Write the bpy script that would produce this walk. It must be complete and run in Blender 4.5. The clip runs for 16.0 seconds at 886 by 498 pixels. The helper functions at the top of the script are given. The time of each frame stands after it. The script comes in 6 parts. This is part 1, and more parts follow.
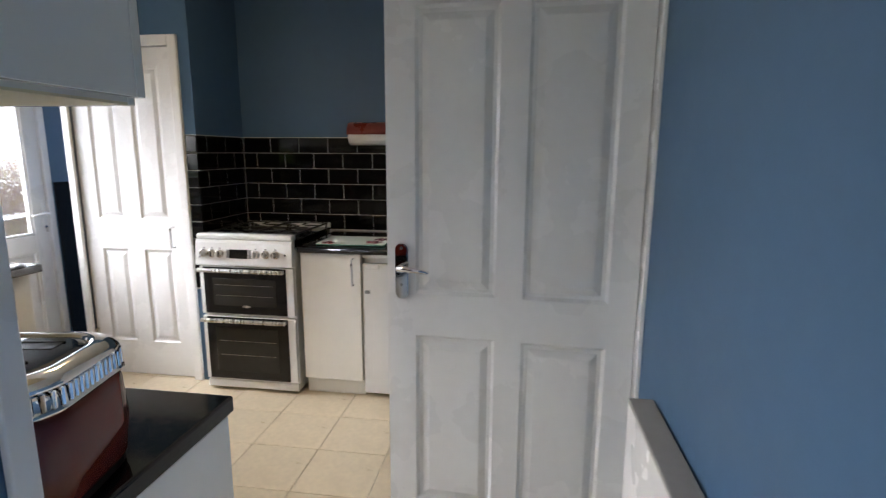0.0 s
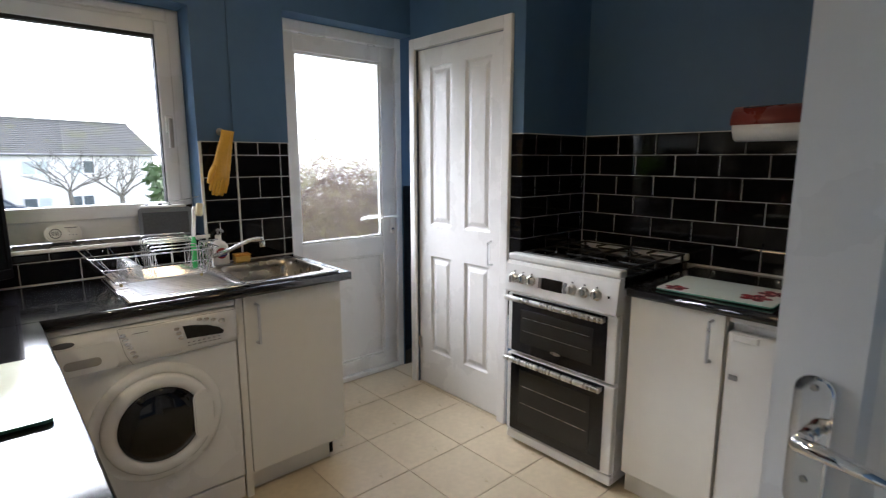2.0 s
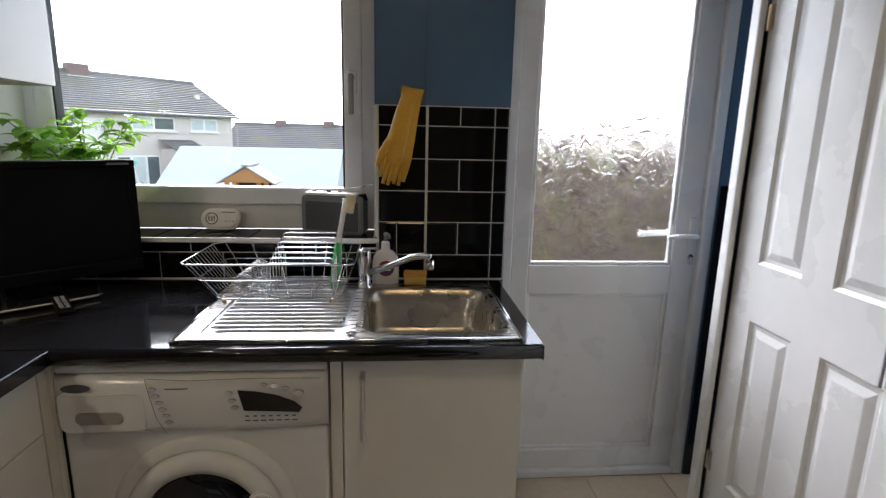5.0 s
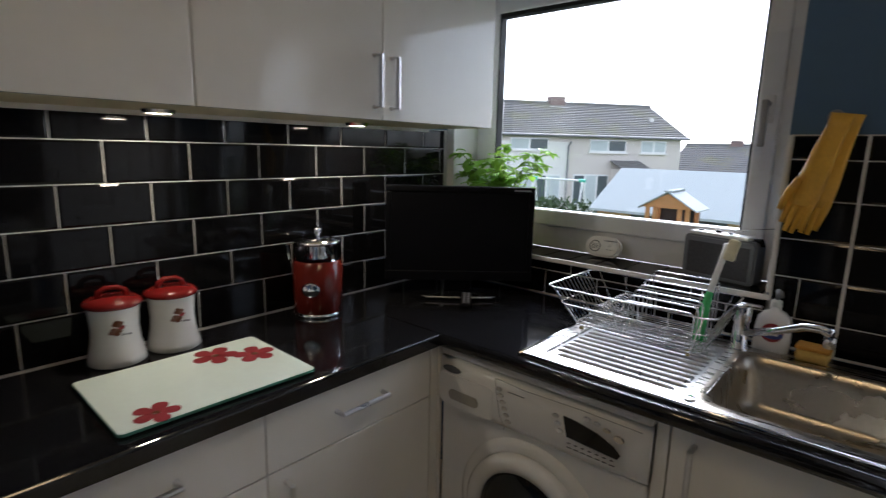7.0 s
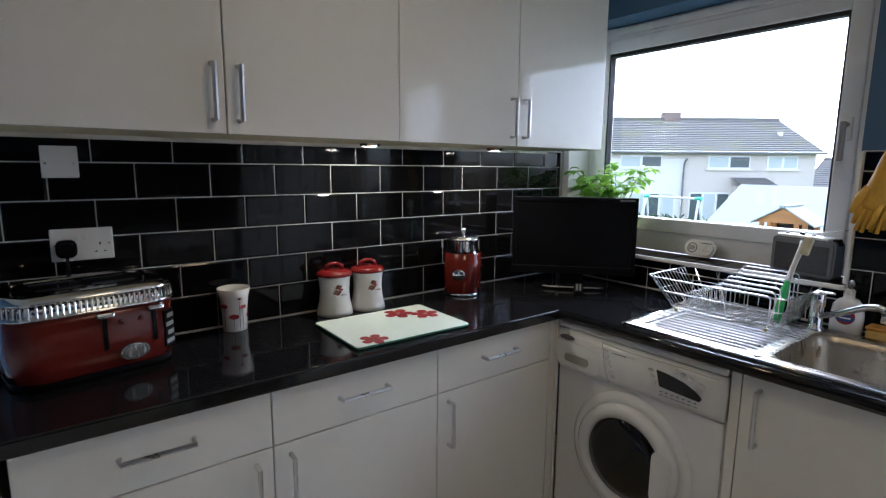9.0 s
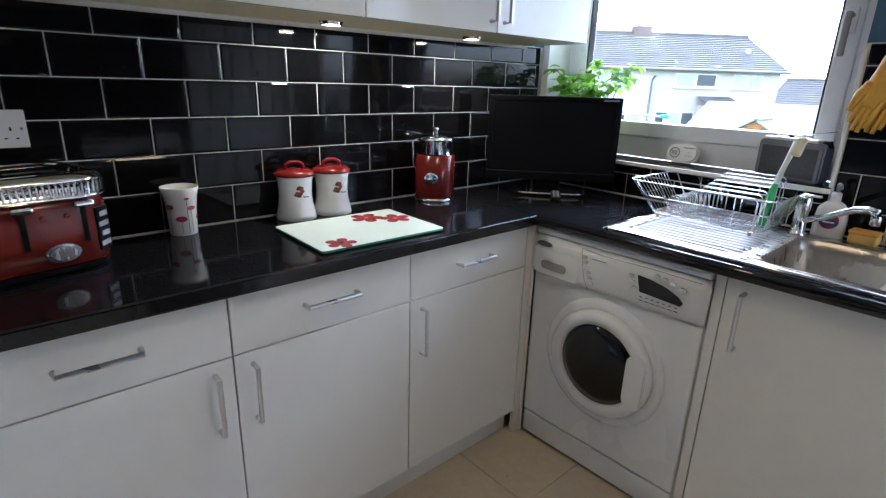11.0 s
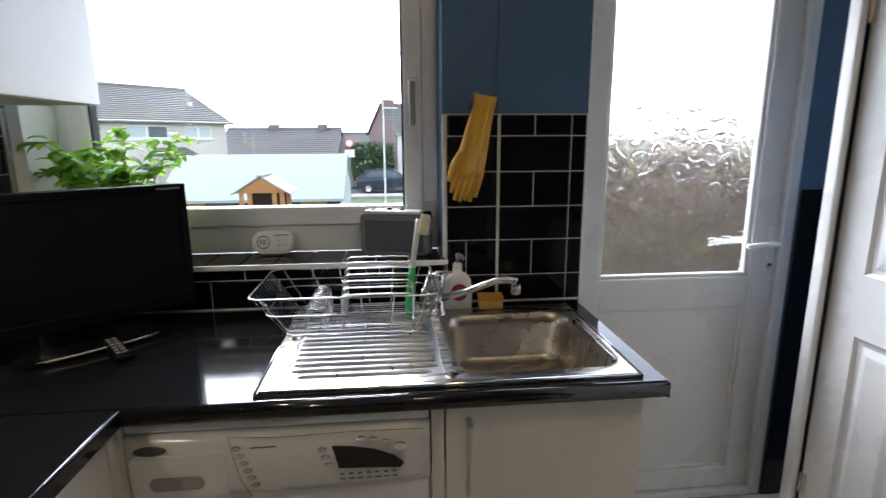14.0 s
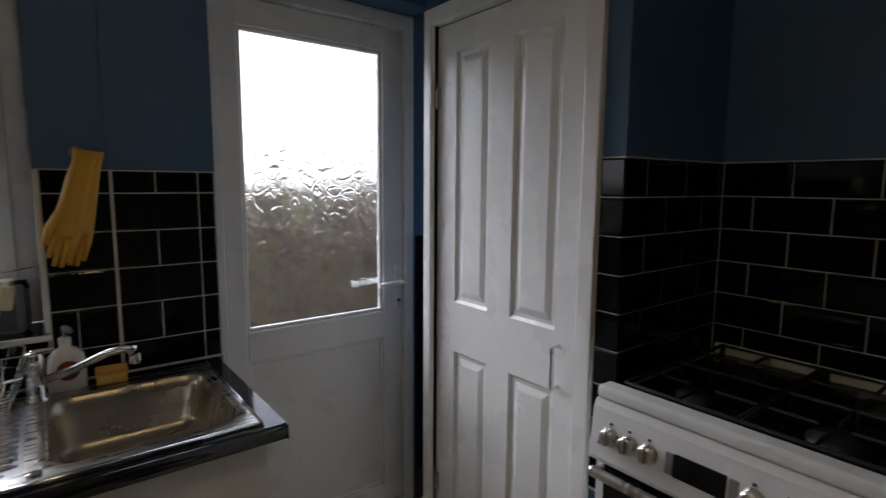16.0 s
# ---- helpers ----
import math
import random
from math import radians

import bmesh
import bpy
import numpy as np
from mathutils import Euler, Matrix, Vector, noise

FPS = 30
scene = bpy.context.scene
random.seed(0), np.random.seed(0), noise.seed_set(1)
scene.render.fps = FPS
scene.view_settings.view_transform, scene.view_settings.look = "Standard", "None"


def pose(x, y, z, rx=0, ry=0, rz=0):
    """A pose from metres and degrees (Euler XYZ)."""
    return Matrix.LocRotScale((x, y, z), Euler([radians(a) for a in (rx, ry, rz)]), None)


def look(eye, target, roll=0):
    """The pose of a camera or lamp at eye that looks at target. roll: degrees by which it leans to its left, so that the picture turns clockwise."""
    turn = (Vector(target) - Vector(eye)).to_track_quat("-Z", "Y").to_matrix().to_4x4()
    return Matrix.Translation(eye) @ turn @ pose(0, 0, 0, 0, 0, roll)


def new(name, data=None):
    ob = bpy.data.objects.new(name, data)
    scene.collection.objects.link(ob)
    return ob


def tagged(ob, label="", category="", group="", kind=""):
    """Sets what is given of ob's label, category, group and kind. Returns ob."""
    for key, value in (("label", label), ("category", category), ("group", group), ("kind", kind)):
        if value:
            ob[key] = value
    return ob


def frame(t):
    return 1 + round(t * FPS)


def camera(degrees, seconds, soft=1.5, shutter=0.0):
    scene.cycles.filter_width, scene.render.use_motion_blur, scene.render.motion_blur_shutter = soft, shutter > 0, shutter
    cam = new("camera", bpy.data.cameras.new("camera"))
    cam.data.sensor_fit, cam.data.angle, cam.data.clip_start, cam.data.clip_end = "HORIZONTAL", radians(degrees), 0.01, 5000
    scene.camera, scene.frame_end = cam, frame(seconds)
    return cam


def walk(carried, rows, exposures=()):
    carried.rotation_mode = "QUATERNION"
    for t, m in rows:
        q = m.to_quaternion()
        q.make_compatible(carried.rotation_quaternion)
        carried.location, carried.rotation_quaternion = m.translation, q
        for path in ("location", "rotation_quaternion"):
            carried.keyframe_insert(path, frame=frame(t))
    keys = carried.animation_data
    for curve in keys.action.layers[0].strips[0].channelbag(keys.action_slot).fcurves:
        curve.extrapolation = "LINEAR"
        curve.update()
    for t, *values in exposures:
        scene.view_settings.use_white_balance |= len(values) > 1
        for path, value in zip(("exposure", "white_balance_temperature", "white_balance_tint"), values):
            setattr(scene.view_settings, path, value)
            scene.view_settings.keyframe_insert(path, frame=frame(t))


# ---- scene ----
cam = camera(80.5, 16.0, soft=1.2, shutter=0.25)
PATH = [
    (0, (0.553, -0.113, 1.434), (0.265, 1.833, 1.073), 0.3),
    (0.5, (0.566, 0.142, 1.438), (-0.083, 1.999, 1.076), 0.7),
    (1, (0.488, 0.399, 1.426), (-0.502, 2.102, 1.077), 0.7),
    (1.5, (0.392, 0.588, 1.424), (-0.858, 2.11, 1.074), 0.8),
    (2, (0.323, 0.773, 1.407), (-1.149, 2.085, 1.069), 0.0),
    (2.5, (0.237, 0.957, 1.403), (-1.418, 2.022, 1.05), 0.3),
    (3, (0.113, 1.104, 1.381), (-1.685, 1.9, 1.016), 0.9),
    (3.2, (0.019, 1.155, 1.374), (-1.803, 1.89, 1.002), 0.9),
    (5.5, (-0.646, 1.722, 1.4), (-2.603, 1.649, 0.995), 1.2),
    (6, (-0.736, 1.75, 1.425), (-2.654, 1.339, 1.033), 1.0),
    (6.5, (-0.706, 1.799, 1.428), (-2.457, 0.916, 1.037), 1.2),
    (7, (-0.6, 1.819, 1.432), (-2.087, 0.535, 1.056), 1.4),
    (7.5, (-0.428, 1.874, 1.459), (-1.74, 0.411, 1.085), 1.3),
    (8, (-0.281, 1.964, 1.496), (-1.548, 0.458, 1.14), 0.1),
    (8.5, (-0.229, 2.068, 1.508), (-1.447, 0.511, 1.203), -0.0),
    (9, (-0.191, 2.111, 1.428), (-1.397, 0.547, 1.119), 0.5),
    (9.2, (-0.181, 2.113, 1.406), (-1.371, 0.544, 1.057), 0.8),
    (11.5, (-0.298, 1.901, 1.343), (-1.654, 0.598, 0.662), 0.7),
    (12, (-0.388, 1.775, 1.353), (-1.954, 0.727, 0.682), 0.7),
    (12.5, (-0.538, 1.667, 1.366), (-2.291, 0.908, 0.773), 0.7),
    (13, (-0.627, 1.594, 1.357), (-2.497, 1.149, 0.806), 1.5),
    (13.5, (-0.679, 1.462, 1.393), (-2.612, 1.31, 0.905), 1.3),
    (14, (-0.698, 1.417, 1.421), (-2.645, 1.61, 1.007), -0.3),
    (14.5, (-0.691, 1.456, 1.427), (-2.593, 1.957, 1.064), -0.0),
    (15, (-0.676, 1.503, 1.433), (-2.505, 2.247, 1.116), 0.1),
    (15.5, (-0.616, 1.544, 1.447), (-2.362, 2.479, 1.167), 0.1),
    (16, (-0.558, 1.581, 1.458), (-2.128, 2.795, 1.213), 0.4),
]

EXPOSURES = [
    (0.0, 2.93, 6000, 13), (1.0, 2.65, 5900, 12), (2.0, 2.45, 5850, 12), (3.2, 2.15, 5800, 12), (5.3, 1.95, 5850, 13),
    (6.5, 1.55, 5800, 13), (7.5, 1.65, 5450, 12), (9.2, 2.25, 5200, 12), (11.5, 2.75, 5000, 12), (13.0, 2.45, 5150, 12),
    (14.0, 2.05, 5700, 12), (15.0, 1.32, 5650, 12), (16.0, 0.95, 5850, 13),
]
walk(cam, [(t, look(eye, target, roll)) for t, eye, target, roll in PATH], EXPOSURES)

# world: overcast sky
world = bpy.data.worlds.new("overcast_sky")
scene.world = world
world.use_nodes = True
wn, wl = world.node_tree.nodes, world.node_tree.links
sky = wn.new("ShaderNodeTexSky")
sky.sky_type = "NISHITA"
sky.sun_disc = False
sky.sun_elevation, sky.sun_rotation = radians(35), radians(257)
soft_sky = wn.new("ShaderNodeHueSaturation")
soft_sky.inputs["Saturation"].default_value = 0.22
wl.new(sky.outputs["Color"], soft_sky.inputs["Color"])
wl.new(soft_sky.outputs["Color"], wn["Background"].inputs["Color"])
wn["Background"].inputs["Strength"].default_value = 0.15
SUN_W = new("sun", bpy.data.lights.new("sun", "SUN"))
SUN_W.data.energy, SUN_W.data.angle, SUN_W.data.color = 1.1, radians(45), (1, 0.98, 0.96)
SUN_W.matrix_world = look((0, 0, 0), (0.80, 0.18, -0.57))


# ---- materials ----
def mat(name, color, rough=0.5, metal=0.0, vary=0.06, scale=6.0, bump=0.0, bump_scale=80.0, each=0.0, rough_vary=0.08,
        coat=0.0, spot=None, spot_scale=3.0, spot_amount=0.0, stretch=(1, 1, 1), emit=0.0, spec=0.5):
    m = bpy.data.materials.new(name)
    m.use_nodes = True
    n, l = m.node_tree.nodes, m.node_tree.links
    b = n["Principled BSDF"]
    b.inputs["Metallic"].default_value = metal
    b.inputs["Coat Weight"].default_value = coat
    b.inputs["Specular IOR Level"].default_value = spec
    co = n.new("ShaderNodeTexCoord")
    mp = n.new("ShaderNodeMapping")
    mp.inputs["Scale"].default_value = stretch
    l.new(co.outputs["Object"], mp.inputs["Vector"])
    big = n.new("ShaderNodeTexNoise")
    big.inputs["Scale"].default_value, big.inputs["Detail"].default_value = scale, 6
    fine = n.new("ShaderNodeTexNoise")
    fine.inputs["Scale"].default_value, fine.inputs["Detail"].default_value = scale * 9, 3
    for t in (big, fine):
        l.new(mp.outputs["Vector"], t.inputs["Vector"])
    add = n.new("ShaderNodeMath")
    add.operation = "ADD"
    l.new(big.outputs["Fac"], add.inputs[0])
    l.new(fine.outputs["Fac"], add.inputs[1])
    rng = n.new("ShaderNodeMapRange")
    rng.inputs["From Min"].default_value, rng.inputs["From Max"].default_value = 0.6, 1.4
    rng.inputs["To Min"].default_value, rng.inputs["To Max"].default_value = 1 - vary, 1 + vary
    l.new(add.outputs[0], rng.inputs["Value"])
    val = rng.outputs["Result"]
    if each:
        info = n.new("ShaderNodeObjectInfo")
        r2 = n.new("ShaderNodeMapRange")
        r2.inputs["To Min"].default_value, r2.inputs["To Max"].default_value = 1 - each, 1 + each
        l.new(info.outputs["Random"], r2.inputs["Value"])
        mul = n.new("ShaderNodeMath")
        mul.operation = "MULTIPLY"
        l.new(val, mul.inputs[0])
        l.new(r2.outputs["Result"], mul.inputs[1])
        val = mul.outputs[0]
    hsv = n.new("ShaderNodeHueSaturation")
    hsv.inputs["Color"].default_value = (*color, 1)
    l.new(val, hsv.inputs["Value"])
    out = hsv.outputs["Color"]
    if spot:
        tex = n.new("ShaderNodeTexNoise")
        tex.inputs["Scale"].default_value, tex.inputs["Detail"].default_value = spot_scale, 8
        l.new(co.outputs["Object"], tex.inputs["Vector"])
        ramp = n.new("ShaderNodeMapRange")
        ramp.inputs["From Min"].default_value, ramp.inputs["From Max"].default_value = 0.52, 0.7
        ramp.inputs["To Max"].default_value = spot_amount
        l.new(tex.outputs["Fac"], ramp.inputs["Value"])
        mx = n.new("ShaderNodeMix")
        mx.data_type = "RGBA"
        l.new(ramp.outputs["Result"], mx.inputs["Factor"])
        l.new(out, mx.inputs["A"])
        mx.inputs["B"].default_value = (*spot, 1)
        out = mx.outputs["Result"]
    l.new(out, b.inputs["Base Color"])
    rr = n.new("ShaderNodeMapRange")
    rr.inputs["From Min"].default_value, rr.inputs["From Max"].default_value = 0.3, 0.7
    rr.inputs["To Min"].default_value, rr.inputs["To Max"].default_value = max(0.02, rough - rough_vary), min(1, rough + rough_vary)
    l.new(big.outputs["Fac"], rr.inputs["Value"])
    l.new(rr.outputs["Result"], b.inputs["Roughness"])
    if bump:
        tb = n.new("ShaderNodeTexNoise")
        tb.inputs["Scale"].default_value, tb.inputs["Detail"].default_value = bump_scale, 4
        l.new(mp.outputs["Vector"], tb.inputs["Vector"])
        bp = n.new("ShaderNodeBump")
        bp.inputs["Strength"].default_value, bp.inputs["Distance"].default_value = bump, 0.002
        l.new(tb.outputs["Fac"], bp.inputs["Height"])
        l.new(bp.outputs["Normal"], b.inputs["Normal"])
    if emit:
        b.inputs["Emission Color"].default_value = (*color, 1)
        b.inputs["Emission Strength"].default_value = emit
    return m


def glass_mat(name, color=(1, 1, 1), rough=0.0, swirl=0.0):
    m = bpy.data.materials.new(name)
    m.use_nodes = True
    n, l = m.node_tree.nodes, m.node_tree.links
    b = n["Principled BSDF"]
    b.inputs["Base Color"].default_value = (*color, 1)
    b.inputs["Roughness"].default_value = rough
    b.inputs["Transmission Weight"].default_value = 1.0
    b.inputs["IOR"].default_value = 1.45
    if swirl:
        co = n.new("ShaderNodeTexCoord")
        warp = n.new("ShaderNodeTexNoise")
        warp.inputs["Scale"].default_value = 9
        l.new(co.outputs["Object"], warp.inputs["Vector"])
        mx = n.new("ShaderNodeMix")
        mx.data_type = "RGBA"
        mx.inputs["Factor"].default_value = 0.10
        l.new(co.outputs["Object"], mx.inputs["A"])
        l.new(warp.outputs["Color"], mx.inputs["B"])
        vo = n.new("ShaderNodeTexVoronoi")
        vo.inputs["Scale"].default_value = 15
        l.new(mx.outputs["Result"], vo.inputs["Vector"])
        sn = n.new("ShaderNodeMath")
        sn.operation = "MULTIPLY"
        sn.inputs[1].default_value = 17
        l.new(vo.outputs["Distance"], sn.inputs[0])
        si = n.new("ShaderNodeMath")
        si.operation = "SINE"
        l.new(sn.outputs[0], si.inputs[0])
        bp = n.new("ShaderNodeBump")
        bp.inputs["Strength"].default_value, bp.inputs["Distance"].default_value = swirl, 0.006
        up = n.new("ShaderNodeMath")
        up.operation = "MULTIPLY_ADD"
        up.inputs[1].default_value, up.inputs[2].default_value = 0.5, 0.5
        l.new(si.outputs[0], up.inputs[0])
        thin = n.new("ShaderNodeMath")
        thin.operation = "POWER"
        thin.inputs[1].default_value = 8
        l.new(up.outputs[0], thin.inputs[0])
        l.new(thin.outputs[0], bp.inputs["Height"])
        l.new(bp.outputs["Normal"], b.inputs["Normal"])
    return m


M_BLUE = mat("blue_wall_paint", (0.066, 0.138, 0.245), 0.55, vary=0.05, scale=2.0, bump=0.12, bump_scale=160)
M_CEIL = mat("ceiling_paint", (0.84, 0.84, 0.82), 0.9, vary=0.03, scale=3)
M_PLAIN = mat("cream_wall_paint", (0.72, 0.70, 0.66), 0.8, vary=0.04, scale=3)
M_WHITE = mat("white_gloss_paint", (0.80, 0.79, 0.77), 0.28, vary=0.025, scale=3, bump=0.05, bump_scale=60)
M_UPVC = mat("white_upvc", (0.82, 0.82, 0.81), 0.3, vary=0.02, scale=4)
M_CREAM = mat("cream_gloss_cabinet", (0.82, 0.805, 0.75), 0.10, vary=0.02, scale=2, rough_vary=0.03)
M_CARC = mat("cabinet_carcass", (0.72, 0.70, 0.64), 0.4, vary=0.03)
# wood effect; the yellow of the cabinet lights is mixed into this colour
M_LIME = mat("wood_underside", (0.72, 0.64, 0.42), 0.5, vary=0.08, stretch=(1, 8, 1))
M_BLACKTOP = mat("black_granite_laminate", (0.008, 0.008, 0.009), 0.09, vary=0.6, scale=60, spot=(0.05, 0.05, 0.055), spot_scale=240, spot_amount=0.15, rough_vary=0.03)
M_TILE = mat("black_glazed_tile", (0.004, 0.004, 0.0045), 0.06, vary=0.2, scale=12, each=0.3, rough_vary=0.03, spec=0.22)
M_GROUT = mat("white_grout", (0.62, 0.61, 0.58), 0.85, vary=0.10, scale=18, bump=0.2, spot=(0.35, 0.33, 0.3), spot_scale=9, spot_amount=0.35)
M_FLOOR = mat("cream_floor_tile", (0.62, 0.525, 0.37), 0.34, vary=0.10, scale=4, each=0.04, spot=(0.52, 0.43, 0.30), spot_scale=5, spot_amount=0.5, rough_vary=0.1)
M_FGROUT = mat("floor_grout", (0.50, 0.44, 0.35), 0.9, vary=0.1, scale=20)
M_CHROME = mat("chrome", (0.82, 0.82, 0.83), 0.09, 1.0, vary=0.03, rough_vary=0.04)
M_STEEL = mat("brushed_steel", (0.62, 0.60, 0.57), 0.28, 1.0, vary=0.06, scale=5, rough_vary=0.06, stretch=(14, 1, 1))
M_DRAIN = mat("worn_steel_drainer", (0.46, 0.465, 0.475), 0.34, 1.0, vary=0.10, scale=6, rough_vary=0.08, stretch=(2, 12, 2))
# worn steel; the golden reflection of the warm lamp is put into its base colour
M_BOWL = mat("worn_steel_bowl_warm_glow", (0.50, 0.455, 0.38), 0.30, 1.0, vary=0.10, scale=5, rough_vary=0.08, stretch=(8, 2, 2), spot=(0.36, 0.31, 0.24), spot_scale=9, spot_amount=0.4)
M_SATIN = mat("satin_nickel", (0.66, 0.66, 0.66), 0.30, 1.0, vary=0.05, rough_vary=0.05)
M_APPL = mat("white_enamel", (0.80, 0.80, 0.79), 0.22, vary=0.02, scale=3)
M_PLAST = mat("white_plastic", (0.78, 0.77, 0.73), 0.35, vary=0.03)
M_BLACK = mat("black_plastic", (0.004, 0.004, 0.005), 0.36, vary=0.15, spec=0.12)
M_BLKGLOSS = mat("black_gloss", (0.006, 0.006, 0.007), 0.06, vary=0.1)
M_OVEN = mat("oven_glass", (0.022, 0.021, 0.018), 0.06, vary=0.1)
M_IRON = mat("cast_iron", (0.015, 0.015, 0.015), 0.5, vary=0.2, bump=0.3)
M_GREY = mat("grey_plastic", (0.22, 0.22, 0.23), 0.4, vary=0.05)
M_RADIO = mat("pale_grey_plastic", (0.20, 0.21, 0.23), 0.35, vary=0.05)
M_MARK = mat("pale_print", (0.42, 0.42, 0.46), 0.4)
M_RED = mat("red_enamel", (0.13, 0.016, 0.011), 0.14, vary=0.05, rough_vary=0.05)
M_REDLID = mat("red_ceramic", (0.19, 0.012, 0.011), 0.22, vary=0.05)
M_CERAM = mat("white_ceramic", (0.80, 0.79, 0.76), 0.18, vary=0.03)
M_PETAL = mat("red_flower_print", (0.30, 0.045, 0.05), 0.15, vary=0.25, scale=30)
M_BROWN = mat("brown_print", (0.16, 0.06, 0.03), 0.3, vary=0.2, scale=40)
M_BOARD = mat("frosted_glass_board", (0.72, 0.80, 0.72), 0.12, vary=0.03, rough_vary=0.05)
M_GLASSEDGE = mat("green_glass_edge", (0.10, 0.28, 0.20), 0.1, vary=0.1)
M_YELLOW = mat("yellow_rubber", (0.66, 0.36, 0.03), 0.42, vary=0.1, scale=12, bump=0.15, bump_scale=50)
M_SPONGE = mat("yellow_sponge", (0.72, 0.47, 0.12), 0.9, vary=0.15, scale=50, bump=0.6, bump_scale=200)
M_GREEN = mat("green_plastic", (0.08, 0.48, 0.14), 0.25, vary=0.05)
M_LEAF = mat("basil_leaf", (0.20, 0.40, 0.045), 0.42, vary=0.2, scale=30)
_n, _l = M_LEAF.node_tree.nodes, M_LEAF.node_tree.links
_tr = _n.new("ShaderNodeBsdfTranslucent")
_tr.inputs["Color"].default_value = (0.32, 0.55, 0.05, 1)
_mx = _n.new("ShaderNodeMixShader")
_mx.inputs["Fac"].default_value = 0.5
_l.new(_n["Principled BSDF"].outputs["BSDF"], _mx.inputs[1])
_l.new(_tr.outputs["BSDF"], _mx.inputs[2])
_l.new(_mx.outputs["Shader"], _n["Material Output"].inputs["Surface"])
M_STEM = mat("plant_stem", (0.13, 0.16, 0.04), 0.6)
M_POT = mat("terracotta", (0.32, 0.13, 0.06), 0.7, vary=0.1)
M_GLASS = glass_mat("window_glass")
M_JARGLASS = glass_mat("jar_glass")
M_OBSC = glass_mat("obscure_glass", rough=0.13, swirl=0.21)
M_RUBBER = mat("dark_rubber", (0.02, 0.02, 0.02), 0.7)
M_PAPER = mat("paper_roll", (0.80, 0.79, 0.76), 0.9, vary=0.04, bump=0.3, bump_scale=90)
M_MAROON = mat("maroon_plastic", (0.20, 0.035, 0.025), 0.3, vary=0.05)
M_LAMP = mat("lamp_lens", (1.0, 0.86, 0.55), 0.3, emit=9.0)
M_OPAL = mat("opal_glow", (1.0, 0.69, 0.35), 0.4, emit=3.6)
M_BLUEPR = mat("blue_print", (0.03, 0.05, 0.22), 0.4)
M_STRIP = mat("beige_metal_strip", (0.36, 0.34, 0.31), 0.4, vary=0.05)
M_INK = mat("grey_ink", (0.09, 0.09, 0.10), 0.5)
M_RENDER = mat("painted_render", (0.80, 0.78, 0.74), 0.85, vary=0.06, scale=0.6)
M_RENDERP = mat("pink_beige_render", (0.66, 0.60, 0.55), 0.85, vary=0.06, scale=0.6)
M_ROOF = mat("roof_tile", (0.175, 0.168, 0.16), 0.85, vary=0.2, scale=0.9, spot=(0.22, 0.22, 0.09), spot_scale=0.7, spot_amount=0.5, each=0.1)
M_BRICK = mat("red_brick", (0.23, 0.165, 0.145), 0.85, vary=0.15, scale=3)
M_FELT = mat("grey_roofing_felt", (0.46, 0.50, 0.50), 0.8, vary=0.06, scale=2)
M_TIMBER = mat("pale_timber", (0.42, 0.27, 0.11), 0.65, vary=0.15, scale=3, stretch=(1, 1, 9))
M_CEDAR = mat("orange_timber", (0.55, 0.26, 0.09), 0.6, vary=0.15, scale=5, stretch=(1, 1, 6))
M_DARKWOOD = mat("dark_timber", (0.05, 0.045, 0.04), 0.7, vary=0.15)
M_GRASS = mat("grass", (0.09, 0.13, 0.04), 0.95, vary=0.3, scale=1.5, bump=0.4, bump_scale=20)
M_ROAD = mat("asphalt", (0.09, 0.09, 0.092), 0.9, vary=0.15, scale=2)
M_PAVE = mat("concrete_paving", (0.34, 0.33, 0.31), 0.9, vary=0.12, scale=2)
M_HEDGE = mat("hedge_leaf", (0.06, 0.10, 0.035), 0.7, vary=0.3, scale=6, each=0.1)
M_BEECH = mat("brown_hedge_leaf", (0.20, 0.13, 0.12), 0.8, vary=0.35, scale=8)
M_STRAW = mat("straw_grass", (0.42, 0.36, 0.17), 0.8, vary=0.3, scale=9)
M_BARK = mat("bark", (0.17, 0.15, 0.13), 0.9, vary=0.2)
M_WINDK = mat("house_window_glass", (0.10, 0.12, 0.13), 0.12, vary=0.2)
M_WINLT = mat("house_curtain", (0.55, 0.60, 0.60), 0.5, vary=0.1)
M_CAR = mat("dark_car_paint", (0.03, 0.04, 0.06), 0.2, vary=0.05)
M_SIGNRED = mat("sign_red", (0.6, 0.05, 0.05), 0.4)
M_SWING = mat("green_swing_paint", (0.12, 0.55, 0.40), 0.4)


# ---- mesh helpers ----
def link_mesh(name, bm, material, parent=None, label="", smooth=False):
    me = bpy.data.meshes.new(name)
    bmesh.ops.recalc_face_normals(bm, faces=bm.faces)
    bm.to_mesh(me)
    bm.free()
    me.materials.append(material)
    if smooth:
        for p in me.polygons:
            p.use_smooth = True
    ob = new(name, me)
    if parent:
        ob.parent = parent
    if label:
        ob["label"] = label
    return ob


def part(name, bm, material, parent, label="", smooth=False):
    return link_mesh(name, bm, material, parent, label, smooth)


def empty(name, m, label, category, group="", kind=""):
    e = new(name)
    e.empty_display_size = 0.05
    e.matrix_world = m
    return tagged(e, label, category, group, kind)


def struct(name, bm, material, label, category):
    return tagged(link_mesh(name, bm, material), label, category, kind="structure")


